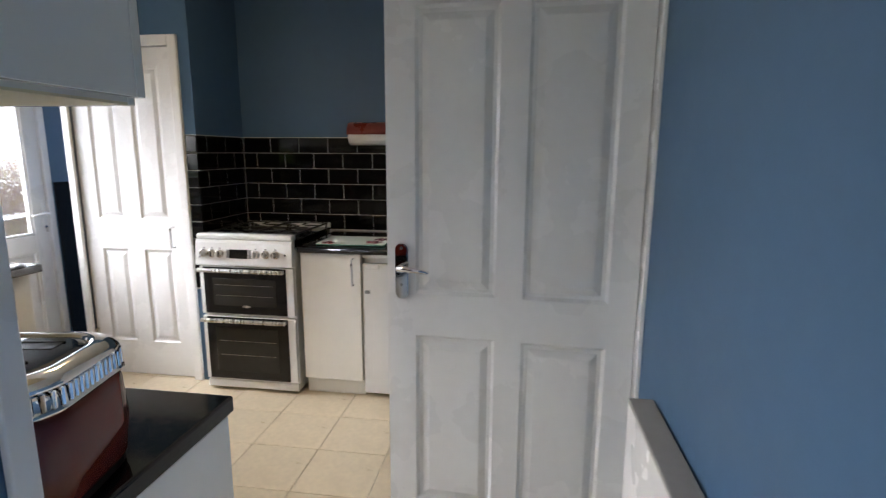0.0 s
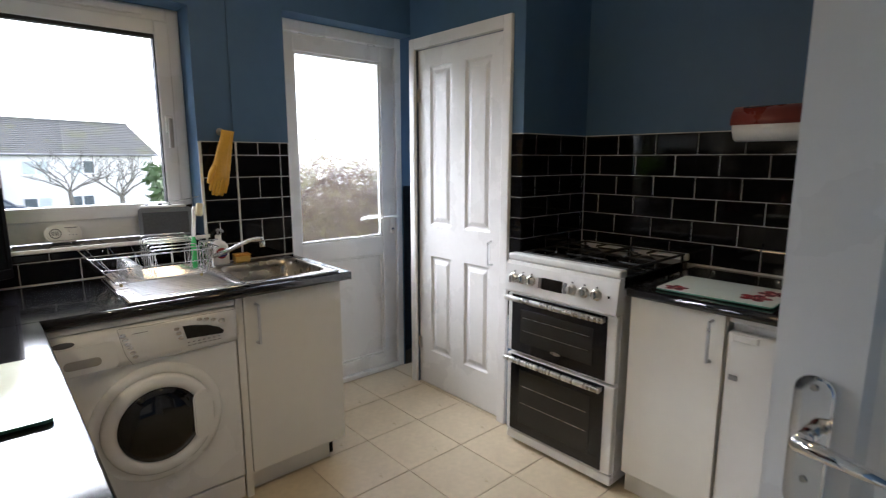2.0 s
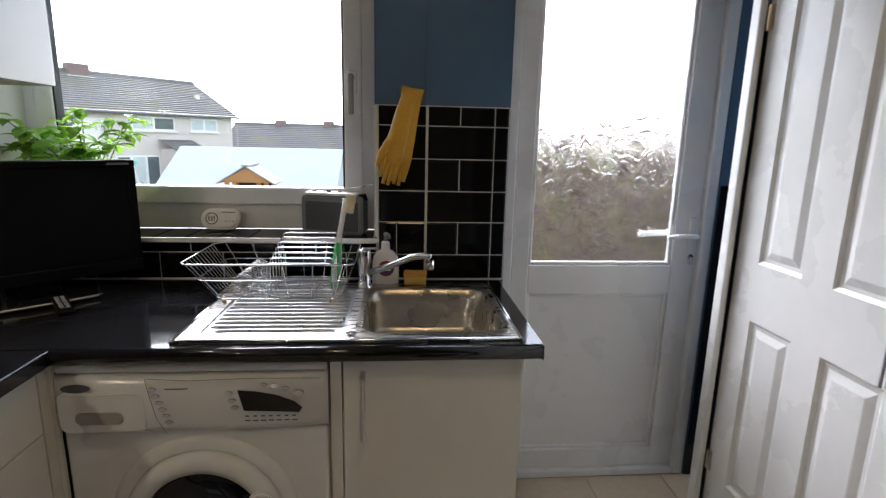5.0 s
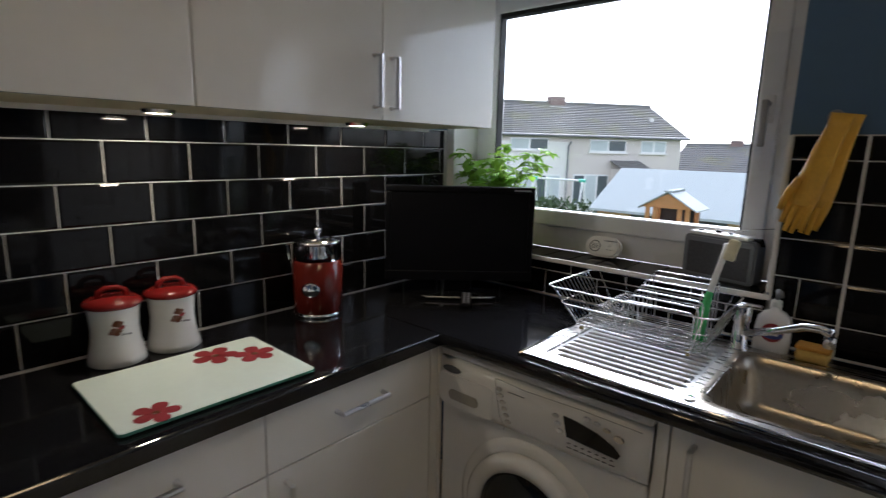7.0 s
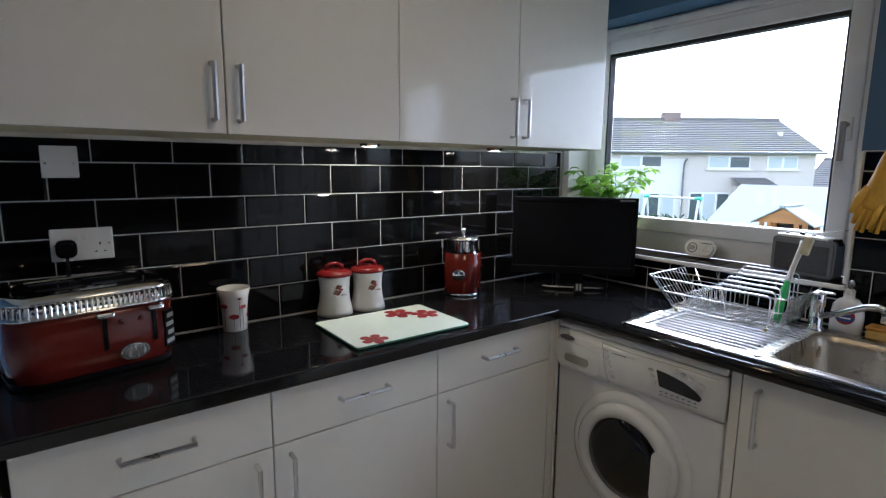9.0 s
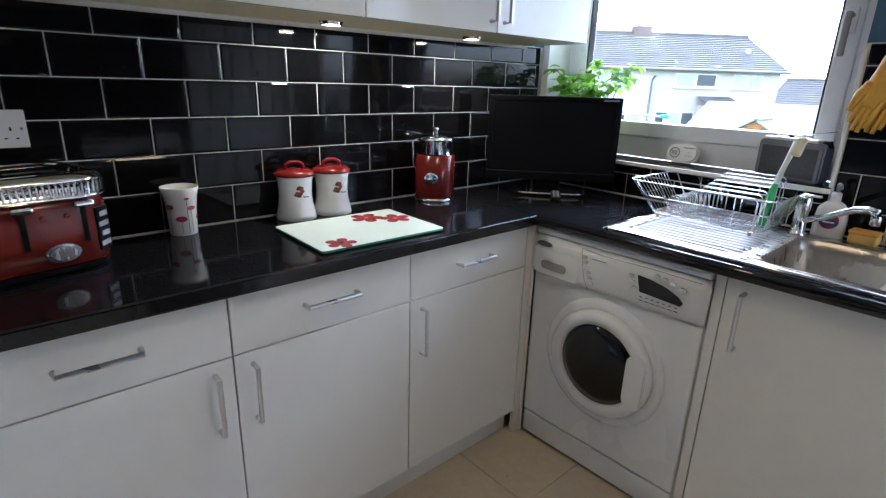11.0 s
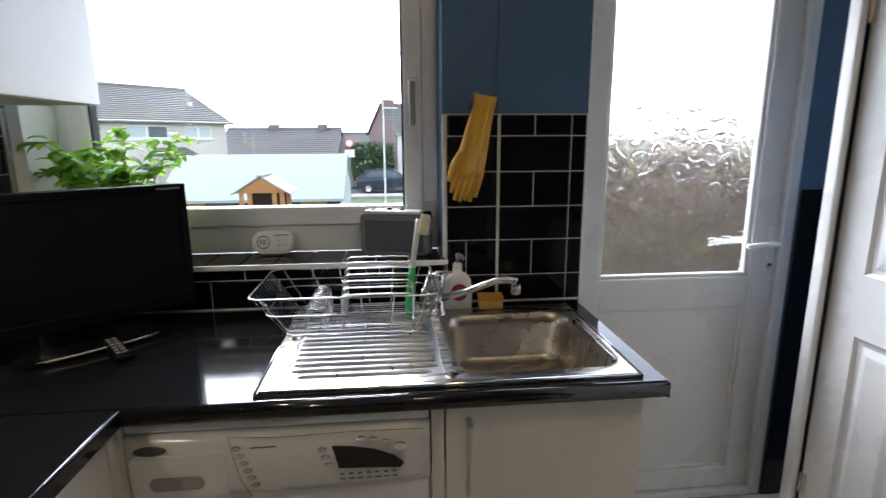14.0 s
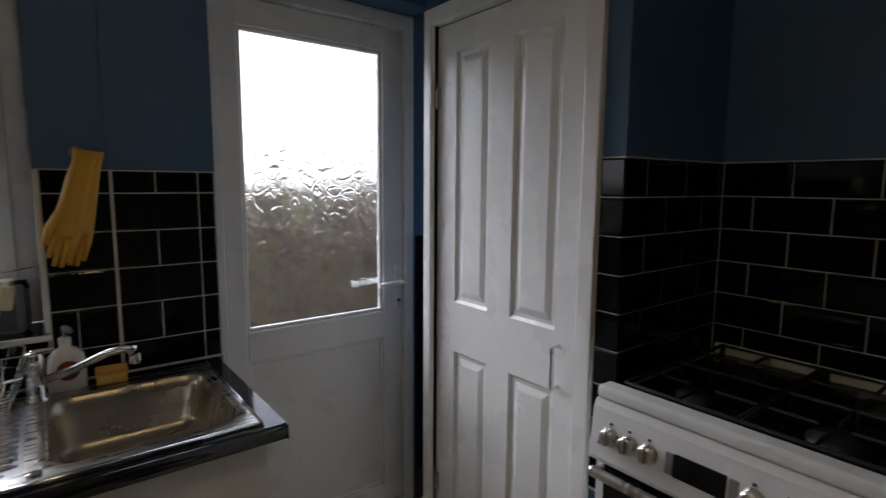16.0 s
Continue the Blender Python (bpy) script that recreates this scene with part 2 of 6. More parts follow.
def box(x0, x1, y0, y1, z0, z1, bevel=0.0, seg=2, bm=None):
    """A box between two corners, with rounded edges; added to bm where given."""
    b = bmesh.new()
    bmesh.ops.create_cube(b, size=1)
    for v in b.verts:
        v.co = ((x0 + x1) / 2 + v.co.x * abs(x1 - x0), (y0 + y1) / 2 + v.co.y * abs(y1 - y0), (z0 + z1) / 2 + v.co.z * abs(z1 - z0))
    if bevel:
        bmesh.ops.bevel(b, geom=list(b.edges), offset=bevel, segments=seg, profile=0.5, affect="EDGES")
    return merge(bm, b)


def merge(bm, b):
    if bm is None:
        return b
    me = bpy.data.meshes.new("tmp")
    b.to_mesh(me)
    b.free()
    bm.from_mesh(me)
    bpy.data.meshes.remove(me)
    return bm


def moved(bm, m):
    bmesh.ops.transform(bm, matrix=m, verts=bm.verts)
    return bm


def lathe(profile, steps=32, bm=None, centre=(0, 0, 0)):
    """A turned shape about z from (radius, height) pairs."""
    b = bmesh.new()
    rings = []
    for r, z in profile:
        if r < 1e-5:
            rings.append([b.verts.new((centre[0], centre[1], centre[2] + z))])
        else:
            rings.append([b.verts.new((centre[0] + r * math.cos(2 * math.pi * i / steps), centre[1] + r * math.sin(2 * math.pi * i / steps), centre[2] + z)) for i in range(steps)])
    for p, q in zip(rings, rings[1:]):
        for i in range(steps):
            j = (i + 1) % steps
            vs = [p[i % len(p)], p[j % len(p)], q[j % len(q)], q[i % len(q)]]
            vs = list(dict.fromkeys(vs))
            if len(vs) > 2:
                b.faces.new(vs)
    return merge(bm, b)


def tube(points, r, steps=8, bm=None, taper=None):
    """A round bar along points; taper gives a radius for each point."""
    b = bmesh.new()
    pts = [Vector(p) for p in points]
    rings, side = [], None
    for i, p in enumerate(pts):
        d = (pts[min(i + 1, len(pts) - 1)] - pts[max(i - 1, 0)]).normalized()
        if side is None:
            side = d.cross(Vector((0, 0, 1)))
            if side.length < 0.1:
                side = d.cross(Vector((1, 0, 0)))
        side = (side - d * side.dot(d)).normalized()
        up = d.cross(side)
        rad = taper[i] if taper else r
        rings.append([b.verts.new(p + rad * (math.cos(2 * math.pi * k / steps) * side + math.sin(2 * math.pi * k / steps) * up)) for k in range(steps)])
    for p, q in zip(rings, rings[1:]):
        for k in range(steps):
            b.faces.new((p[k], p[(k + 1) % steps], q[(k + 1) % steps], q[k]))
    b.faces.new(rings[0])
    b.faces.new(rings[-1])
    return merge(bm, b)


def arc(a, b, bulge, n=8):
    """Points from a to b, bowed by the vector bulge."""
    a, b, bulge = Vector(a), Vector(b), Vector(bulge)
    return [a.lerp(b, i / n) + bulge * math.sin(math.pi * i / n) for i in range(n + 1)]


def prism(outline, z0, z1, bm=None, bevel=0.0):
    """An outline in x, y raised from z0 to z1."""
    b = bmesh.new()
    lo = [b.verts.new((x, y, z0)) for x, y in outline]
    f = b.faces.new(lo)
    r = bmesh.ops.extrude_face_region(b, geom=[f])
    for v in r["geom"]:
        if isinstance(v, bmesh.types.BMVert):
            v.co.z = z1
    if bevel:
        bmesh.ops.bevel(b, geom=[e for e in b.edges if abs(e.verts[0].co.z - e.verts[1].co.z) < 1e-6], offset=bevel, segments=2, affect="EDGES")
    return merge(bm, b)


def round_rect(x0, x1, y0, y1, r, n=5):
    out = []
    for cx, cy, a0 in ((x1 - r, y1 - r, 0), (x0 + r, y1 - r, 90), (x0 + r, y0 + r, 180), (x1 - r, y0 + r, 270)):
        for i in range(n + 1):
            a = radians(a0 + 90 * i / n)
            out.append((cx + r * math.cos(a), cy + r * math.sin(a)))
    return out


def ring_stack(rings, close_first=True, close_last=True, bm=None):
    """Skin over closed rings of points with equal counts."""
    b = bmesh.new()
    vs = [[b.verts.new(p) for p in ring] for ring in rings]
    for p, q in zip(vs, vs[1:]):
        for i in range(len(p)):
            j = (i + 1) % len(p)
            b.faces.new((p[i], p[j], q[j], q[i]))
    if close_first:
        b.faces.new(vs[0])
    if close_last:
        b.faces.new(vs[-1])
    return merge(bm, b)


FACE_S = pose(0, 0, 0, 90, 0, 0)      # local z to -y: things that face south
FACE_N = pose(0, 0, 0, 90, 0, 180)    # local z to +y
FACE_E = pose(0, 0, 0, 90, 0, 90)     # local z to +x

# ---- the place ----
CEILING = 2.42
TOP = 0.908          # worktop height
YS, YN = 0.37, 3.30  # tiled faces of the south and north walls
XW, XE = -2.272, 0.925
YP, XR = 2.768, -1.336  # pantry wall, side of the cooker recess

# floor slab under the tiles, with the joints' colour
struct("floor", box(-2.46, 2.3, -3.1, 3.5, -0.12, -0.004), M_FGROUT, "cream ceramic tiled kitchen floor with grey joints", "floor")
struct("ceiling", box(-2.62, 2.3, -3.1, 3.5, CEILING, CEILING + 0.1), M_CEIL, "plain white painted ceiling", "ceiling")

# west wall: window and back door go through it
b = box(-2.60, XW - 0.026, 0.27, 0.40, 0, CEILING)
box(-2.60, XW - 0.026, 0.40, 1.575, 0, 1.037, bm=b)
box(-2.60, XW - 0.026, 0.40, 1.575, 2.09, CEILING, bm=b)
box(-2.60, XW - 0.026, 1.575, 1.742, 0, CEILING, bm=b)
box(-2.60, XW - 0.020, 1.742, 2.022, 0, CEILING, bm=b)
box(-2.60, XW - 0.036, 2.022, 2.876, 2.15, CEILING, bm=b)
box(-2.60, -2.44, 2.876, 3.5, 0, CEILING, bm=b)
wall_west = struct("wall_west", b, M_BLUE, "dark blue painted wall with black tiles round the sink", "wall")

# south wall ends at the opening that the walk comes through
wall_south = struct("wall_south", box(-2.33, -0.02, 0.25, YS - 0.008, 0, CEILING), M_BLUE, "blue wall with black tiled splashback above the worktop", "wall")
struct("trim", box(-0.019, -0.008, 0.346, YS + 0.012, 0, CEILING, 0.003), M_WHITE, "white painted lining board at the wall end", "trim")

# north wall with the recess for the cooker
wall_north = struct("wall_north", box(XR - 0.1, XE + 0.1, YN + 0.008, 3.5, 0, CEILING), M_BLUE, "dark blue wall with black tiled splashback", "wall")
wall_recess = struct("wall_recess", box(XR - 0.1, XR - 0.008, YP + 0.10, YN + 0.008, 0, CEILING), M_BLUE, "side wall of the cooker recess, tiled black", "wall")
b = box(-2.212, -2.16, YP + 0.008, YP + 0.10, 0, CEILING)
box(-1.465, XR - 0.008, YP + 0.008, YP + 0.10, 0, CEILING, bm=b)
box(-2.16, -1.465, YP + 0.008, YP + 0.10, 2.045, CEILING, bm=b)
box(-2.212, -2.16, YP + 0.10, 3.5, 0, CEILING, bm=b)
wall_pantry = struct("wall_pantry", b, M_BLUE, "blue wall round the cupboard door", "wall")
struct("wall_pantry_back", box(-2.16, XR - 0.1, 3.4, 3.5, 0, CEILING), M_PLAIN, "plain wall closing the cupboard", "wall")

# east wall with the opening that the panelled door belongs to
b = box(XE, XE + 0.1, -3.0, 1.51, 0, CEILING)
box(XE, XE + 0.1, 2.31, YN + 0.008, 0, CEILING, bm=b)
box(XE, XE + 0.1, 1.51, 2.31, 2.05, CEILING, bm=b)
struct("wall_east", b, M_BLUE, "mid blue painted wall beside the open door", "wall")
b = box(XE + 0.1, 2.3, 1.40, 1.50, 0, CEILING)
box(XE + 0.1, 2.3, 2.60, 2.70, 0, CEILING, bm=b)
box(2.2, 2.3, 1.50, 2.60, 0, CEILING, bm=b)
struct("wall_hall", b, M_PLAIN, "plain walls of the passage behind the door", "wall")
b = box(0.914, XE + 0.012, 1.44, 1.51, 0, 2.11, 0.004)
box(XE - 0.018, XE - 0.001, 2.31, 2.38, 0, 2.11, 0.004, bm=b)
box(XE - 0.018, XE - 0.001, 1.51, 2.31, 2.05, 2.11, 0.004, bm=b)
struct("trim_door", b, M_WHITE, "white gloss door casing on the blue wall", "trim")

# the room that the walk begins in: unseen, its wide window added for light
b = box(-1.6, -1.5, -3.0, -2.3, 0, CEILING)
box(-1.6, -1.5, -0.5, 0.25, 0, CEILING, bm=b)
box(-1.6, -1.5, -2.3, -0.5, 0, 0.6, bm=b)
box(-1.6, -1.5, -2.3, -0.5, 2.1, CEILING, bm=b)
box(-1.6, XE + 0.1, -3.1, -3.0, 0, CEILING, bm=b)
struct("wall_room", b, M_PLAIN, "plain walls assumed for the unseen room before the kitchen", "wall")
w2 = empty("window_2", pose(-1.55, -1.4, 0.6), "white framed window, unseen, added to let light into the kitchen", "window", kind="structure")
b = bmesh.new()
for y in (-0.87, 0.0, 0.87):
    box(-0.04, 0.04, y - 0.03, y + 0.03, 0, 1.5, 0.004, bm=b)
for z in (0, 1.44):
    box(-0.04, 0.04, -0.84, 0.84, z, z + 0.06, 0.004, bm=b)
part("window_frame", b, M_UPVC, w2)
# added area lamp in that opening, standing in for sky light
la = bpy.data.lights.new("added_daylight", "AREA")
la.shape, la.size, la.size_y, la.energy, la.color = "RECTANGLE", 1.35, 1.65, 1.2, (1.0, 0.98, 0.95)
new("added_daylight", la).matrix_world = look((-1.49, -1.4, 1.35), (0.5, -1.2, 1.25))


# ---- kitchen window ----
def kitchen_window():
    w = empty("window_1", pose(-0.04, 0, 0), "white upvc casement window with a handle above a tiled sill", "window", kind="structure")
    y0, y1, z0, z1 = 0.40, 1.575, 1.055, 2.09
    b = bmesh.new()
    for p in ((y0, y0 + 0.05, z0, z1), (y1 - 0.055, y1, z0, z1), (y0 + 0.05, y1 - 0.055, z0, z0 + 0.094), (y0 + 0.05, y1 - 0.055, z1 - 0.062, z1)):
        box(-2.47, -2.405, p[0], p[1], p[2], p[3], 0.004, bm=b)
    part("window_frame", b, M_UPVC, w)
    a0, a1, c0, c1 = y0 + 0.046, y1 - 0.05, z0 + 0.088, z1 - 0.058
    s = 0.062
    b = bmesh.new()
    for p in ((a0, a0 + s, c0, c1), (a1 - s, a1, c0, c1), (a0 + s, a1 - s, c0, c0 + s), (a0 + s, a1 - s, c1 - s, c1)):
        box(-2.455, -2.392, p[0], p[1], p[2], p[3], 0.006, bm=b)
    sash = part("sash", b, M_UPVC, w)
    b = bmesh.new()
    g = 0.006
    for p in ((a0 + s, a0 + s + g, c0 + s, c1 - s), (a1 - s - g, a1 - s, c0 + s, c1 - s), (a0 + s + g, a1 - s - g, c1 - s - g * 2.5, c1 - s)):
        box(-2.44, -2.398, p[0], p[1], p[2], p[3], bm=b)
    part("gasket", b, M_RUBBER, sash, "dark rubber glazing seal")
    pane = part("pane", box(-2.432, -2.426, a0 + s, a1 - s, c0 + s, c1 - s), M_GLASS, w, "clear glass pane")
    pane.visible_shadow = False
    # lever handle on the north stile
    y = a1 - s / 2
    h = part("handle", box(-2.393, -2.381, y - 0.016, y + 0.016, 1.53, 1.61, 0.004), M_PLAST, w, "pale window handle")
    b = tube([(-2.383, y, 1.585), (-2.355, y, 1.585)], 0.008, 10)
    box(-2.362, -2.345, y - 0.013, y + 0.006, 1.46, 1.595, 0.005, bm=b)
    part("lever", b, M_STRIP, h)
    # shallow vent rail on the head
    part("vent", box(-2.404, -2.388, y0 + 0.15, y1 - 0.15, z1 - 0.043, z1 - 0.012, 0.004), M_UPVC, w)


kitchen_window()
# window sill: grout bed, tiled, with a pale edge strip
sill = struct("window_sill", box(-2.58, XW + 0.008, 0.40, 1.575, 1.037, 1.045), M_GROUT, "black tiled window sill with a pale edge strip", "sill")
b = box(XW + 0.008, XW + 0.016, 0.374, 1.587, 1.040, 1.055, 0.002)
box(XW - 0.022, XW - 0.012, 1.573, 1.585, 1.056, 1.49, 0.002, bm=b)
box(-2.445, XW - 0.012, 0.374, 0.410, 1.056, 2.088, 0.002, bm=b)
struct("trim_sill", b, M_PLAST, "white plastic tile edge strip round the window", "trim")


# ---- back door ----
def back_door():
    d = empty("door_1", pose(-2.47, 2.03, 0), "white upvc back door with a patterned obscure glass pane", "door", kind="structure")
    x0, x1 = -0.055, 0.03
    b = bmesh.new()
    for p in ((0, 0.055, 0, 2.15), (0.80, 0.845, 0, 2.15), (0.055, 0.80, 2.09, 2.15), (0.055, 0.80, 0, 0.03)):
        box(x0, x1, p[0], p[1], p[2], p[3], 0.005, bm=b)
    part("door_frame", b, M_UPVC, d)
    b = bmesh.new()
    gl = (0.125, 0.70, 0.915, 1.995)
    # leaf: stiles and rails round the glass and the lower panel
    for p in ((0.058, gl[0], 0.034, 2.086), (gl[1], 0.797, 0.034, 2.086), (gl[0], gl[1], gl[3], 2.086), (gl[0], gl[1], 0.80, gl[2]), (gl[0], gl[1], 0.034, 0.12)):
        box(-0.045, 0.012, p[0], p[1], p[2], p[3], 0.004, bm=b)
    part("leaf", b, M_UPVC, d)
    b = box(-0.03, -0.008, gl[0] - 0.001, gl[1] + 0.001, 0.118, 0.802)
    part("lower_panel", b, M_UPVC, d)
    b = bmesh.new()
    e = 0.014
    for p in ((gl[0], gl[0] + e, gl[2], gl[3]), (gl[1] - e, gl[1], gl[2], gl[3]), (gl[0] + e, gl[1] - e, gl[2], gl[2] + e), (gl[0] + e, gl[1] - e, gl[3] - e, gl[3])):
        box(-0.02, 0.004, p[0], p[1], p[2], p[3], 0.005, bm=b)
    q = (gl[0], gl[1], 0.12, 0.80)
    for p in ((q[0], q[0] + e, q[2], q[3]), (q[1] - e, q[1], q[2], q[3]), (q[0] + e, q[1] - e, q[2], q[2] + e), (q[0] + e, q[1] - e, q[3] - e, q[3])):
        box(-0.01, 0.004, p[0], p[1], p[2], p[3], 0.005, bm=b)
    part("glazing_bead", b, M_UPVC, d)
    pane = part("pane", box(-0.018, -0.010, gl[0] + 0.002, gl[1] - 0.002, gl[2] + 0.002, gl[3] - 0.002), M_OBSC, d, "swirl-patterned obscure glass")
    pane.visible_shadow = False
    h = part("handle_plate", box(0.012, 0.022, 0.752, 0.782, 0.93, 1.11, 0.006), M_UPVC, d)
    b = tube([(0.02, 0.767, 1.04), (0.06, 0.767, 1.04)], 0.010, 10)
    tube([(0.055, 0.774, 1.04), (0.06, 0.72, 1.042), (0.056, 0.655, 1.036)], 0.009, 10, bm=b)
    part("lever", b, M_UPVC, h, "white lever handle", True)
    b = tube([(-0.045, 0.774, 1.03), (-0.085, 0.774, 1.03), (-0.088, 0.72, 1.032), (-0.085, 0.60, 1.026)], 0.012, 10)
    part("outer_lever", b, M_UPVC, d, "white outside lever seen through the glass", True)
    b = lathe([(0, 0), (0.011, 0), (0.011, 0.008), (0, 0.008)], 16)
    moved(b, pose(0.02, 0.767, 0.955) @ FACE_E)
    part("lock_cylinder", b, M_CHROME, h)
    b = box(0.024, 0.04, 0.763, 0.771, 0.925, 0.955, 0.002)
    part("key", b, M_STEEL, h)


back_door()


# ---- panelled doors ----
def panel_door(name, w, h, cols, rows, m, label):
    """A moulded door: local x across, y its thickness (face at -y), z up. Panels are sunk with a raised field."""
    d = empty(name, m, label, "door", kind="structure")
    t = 0.035
    xs = [0] + [v for c in cols for v in c] + [w]
    b = bmesh.new()
    for i in range(0, len(xs), 2):
        box(xs[i], xs[i + 1], 0, t, 0, h, bm=b)
    zs = [0] + [v for r in rows for v in r] + [h]
    for c in cols:
        for i in range(0, len(zs), 2):
            box(c[0], c[1], 0.0, t, zs[i], zs[i + 1], bm=b)
    part("leaf", b, M_WHITE, d)
    for c in cols:
        for r in rows:
            b = bmesh.new()
            def ring(inset, y):
                return [(c[0] + inset, y, r[0] + inset), (c[1] - inset, y, r[0] + inset), (c[1] - inset, y, r[1] - inset), (c[0] + inset, y, r[1] - inset)]
            ring_stack([ring(-0.001, 0.0), ring(0.010, 0.009), ring(0.022, 0.010), ring(0.042, 0.003), ring(0.046, 0.002)], False, True, bm=b)
            part("panel", b, M_WHITE, d)
    return d


pantry = panel_door("door_2", 0.688, 2.02, [(0.108, 0.288), (0.397, 0.590)], [(0.222, 0.827), (1.016, 1.921)], pose(-2.158, YP + 0.022, 0.006), "white four-panel cupboard door, closed, with a chrome bar handle")
b = tube([(0.609, 0, 0.846), (0.609, -0.03, 0.846), (0.609, -0.03, 0.972), (0.609, 0, 0.972)], 0.007, 8)
part("handle", b, M_SATIN, pantry, "chrome bar handle")
for z in (0.22, 1.73):
    b = tube([(-0.004, -0.004, z), (-0.004, -0.004, z + 0.075)], 0.006, 10)
    box(0.0, 0.02, -0.002, 0.002, z, z + 0.075, bm=b)
    part("hinge", b, M_STEEL, pantry)
b = box(-2.204, -2.160, YP - 0.012, YP + 0.03, 0, 2.09, 0.005)
box(-1.468, -1.414, YP - 0.012, YP + 0.03, 0, 2.09, 0.005, bm=b)
box(-2.160, -1.468, YP - 0.012, YP + 0.03, 2.03, 2.09, 0.005, bm=b)
struct("trim_pantry", b, M_WHITE, "white gloss casing round the cupboard door", "trim")
struct("trim_black", box(-2.438, -2.43, 2.879, 3.2, 0, 1.235, 0.002), M_BLKGLOSS, "black gloss tile strip beside the back door", "trim")

# the open door leaf stands square to the east wall
hall = panel_door("door_3", 0.785, 2.02, [(0.095, 0.357), (0.442, 0.702)], [(0.22, 0.830), (0.972, 1.86)], pose(0.126, 1.527, 0.008, 0, 0, -3.4), "white four-panel door standing open with a chrome lever handle")
plate = part("handle_plate", moved(prism(round_rect(-0.022, 0.022, -0.092, 0.092, 0.021), 0, 0.009, bevel=0.003), pose(0.05, 0, 1.045) @ FACE_S), M_CHROME, hall, "polished chrome handle plate")
b = tube([(0.05, 0, 1.06), (0.05, -0.045, 1.06)], 0.010, 12)
tube([(0.048, -0.045, 1.06), (0.075, -0.052, 1.063), (0.115, -0.052, 1.058), (0.150, -0.045, 1.052)], 0.008, 12, bm=b, taper=[0.010, 0.010, 0.008, 0.006])
part("lever", b, M_CHROME, plate, smooth=True)
for z in (0.13, -0.075, 0.0):
    b = lathe([(0, 0), (0.005, 0), (0.004, 0.003), (0, 0.003)], 12)
    part("screw", moved(b, pose(0.05, -0.009, 1.045 + z * 0.6) @ FACE_S), M_STEEL, plate)


def radiator():
    r = empty("radiator", pose(0.892, 0.755, 0.222), "white panel radiator with a beige top strip on the blue wall", "radiator")
    b = box(-0.035, -0.02, -0.5, 0.5, 0, 0.56, 0.006)
    part("front_panel", b, M_WHITE, r)
    part("rear_panel", box(0.012, 0.024, -0.5, 0.5, 0, 0.56, 0.004), M_WHITE, r)
    for y in (-0.5, 0.49):
        part("side_panel", box(-0.036, 0.026, y, y + 0.01, 0.02, 0.565, 0.003), M_WHITE, r)
    part("top_strip", box(-0.038, 0.028, -0.5, 0.5, 0.556, 0.570, 0.004), M_STRIP, r, "beige top strip")
    for y in (-0.4, 0.4):
        part("bracket", box(0.02, 0.033, y - 0.02, y + 0.02, 0.05, 0.5), M_STEEL, r)


radiator()


def ceiling_lamp():
    c = empty("ceiling_light", pose(-0.92, 1.72, CEILING), "round opal ceiling light, switched on, warm white", "light")
    part("base", lathe([(0, 0), (0.06, 0), (0.06, -0.02), (0.05, -0.03), (0.012, -0.034), (0.012, -0.12)], 32), M_WHITE, c)
    part("rim", lathe([(0.01, -0.118), (0.15, -0.122), (0.152, -0.135), (0.14, -0.138)], 40), M_WHITE, c)
    part("shade", lathe([(0.138, -0.136), (0.135, -0.165), (0.11, -0.19), (0.06, -0.203), (0, -0.205)], 40), M_OPAL, c, "glowing opal shade", True)


ceiling_lamp()


# ---- fitted kitchen: south run ----
def bar_handle(parent, a, b_, out, r=0.0065):
    """A square-cornered bar handle between two points, standing off by the vector out."""
    a, b_, out = Vector(a), Vector(b_), Vector(out)
    part("handle", tube([a, a + out, b_ + out, b_], r, 8), M_SATIN, parent, "slim chrome bar handle")


def base_unit(x0, x1, hinge, label):
    """A drawer over a door, facing north; origin at the floor."""
    yf = 0.860
    u = empty("base_cabinet", pose(x0, yf, 0), label, "cabinet", "base cabinets along the worktop")
    w = x1 - x0
    part("body", box(0.0, w, -0.46, -0.02, 0.10, 0.865), M_CARC, u)
    part("plinth", box(0.0, w, -0.062, -0.045, 0, 0.10), M_CREAM, u)
    dr = part("drawer_front", box(0.0015, w - 0.0015, -0.018, 0, 0.7165, 0.866, 0.0025), M_CREAM, u)
    c = w / 2
    bar_handle(dr, (c - 0.075, 0, 0.797), (c + 0.075, 0, 0.797), (0, 0.028, 0))
    do = part("door", box(0.0015, w - 0.0015, -0.018, 0, 0.105, 0.7135, 0.0025), M_CREAM, u)
    x = w - 0.045 if hinge == "low" else 0.045
    bar_handle(do, (x, 0, 0.53), (x, 0, 0.68), (0, 0.028, 0))
    return u


base_unit(-0.612, -0.095, "high", "cream gloss base cabinet, one drawer over a door")
base_unit(-1.139, -0.612, "low", "cream gloss base cabinet, one drawer over a door")
base_unit(-1.668, -1.139, "low", "cream gloss base cabinet in the worktop corner")
e = empty("end_panel", pose(-0.079, 0.62, 0), "cream end panel under the worktop end", "panel")
part("board", box(0.0, 0.018, -0.24, 0.240, 0, 0.869, 0.001), M_CREAM, e)
part("back_board", box(-0.015, 0.0, -0.24, -0.22, 0, 0.869), M_CARC, e)

e = empty("corner_post", pose(-1.669, 0.842, 0), "cream filler post in the inner worktop corner", "panel")
part("board", box(-0.042, -0.001, 0.0, 0.018, 0, 0.866, 0.001), M_CREAM, e)
part("return_board", box(-0.042, -0.030, 0.0185, 0.0285, 0, 0.866, 0.001), M_CREAM, e)

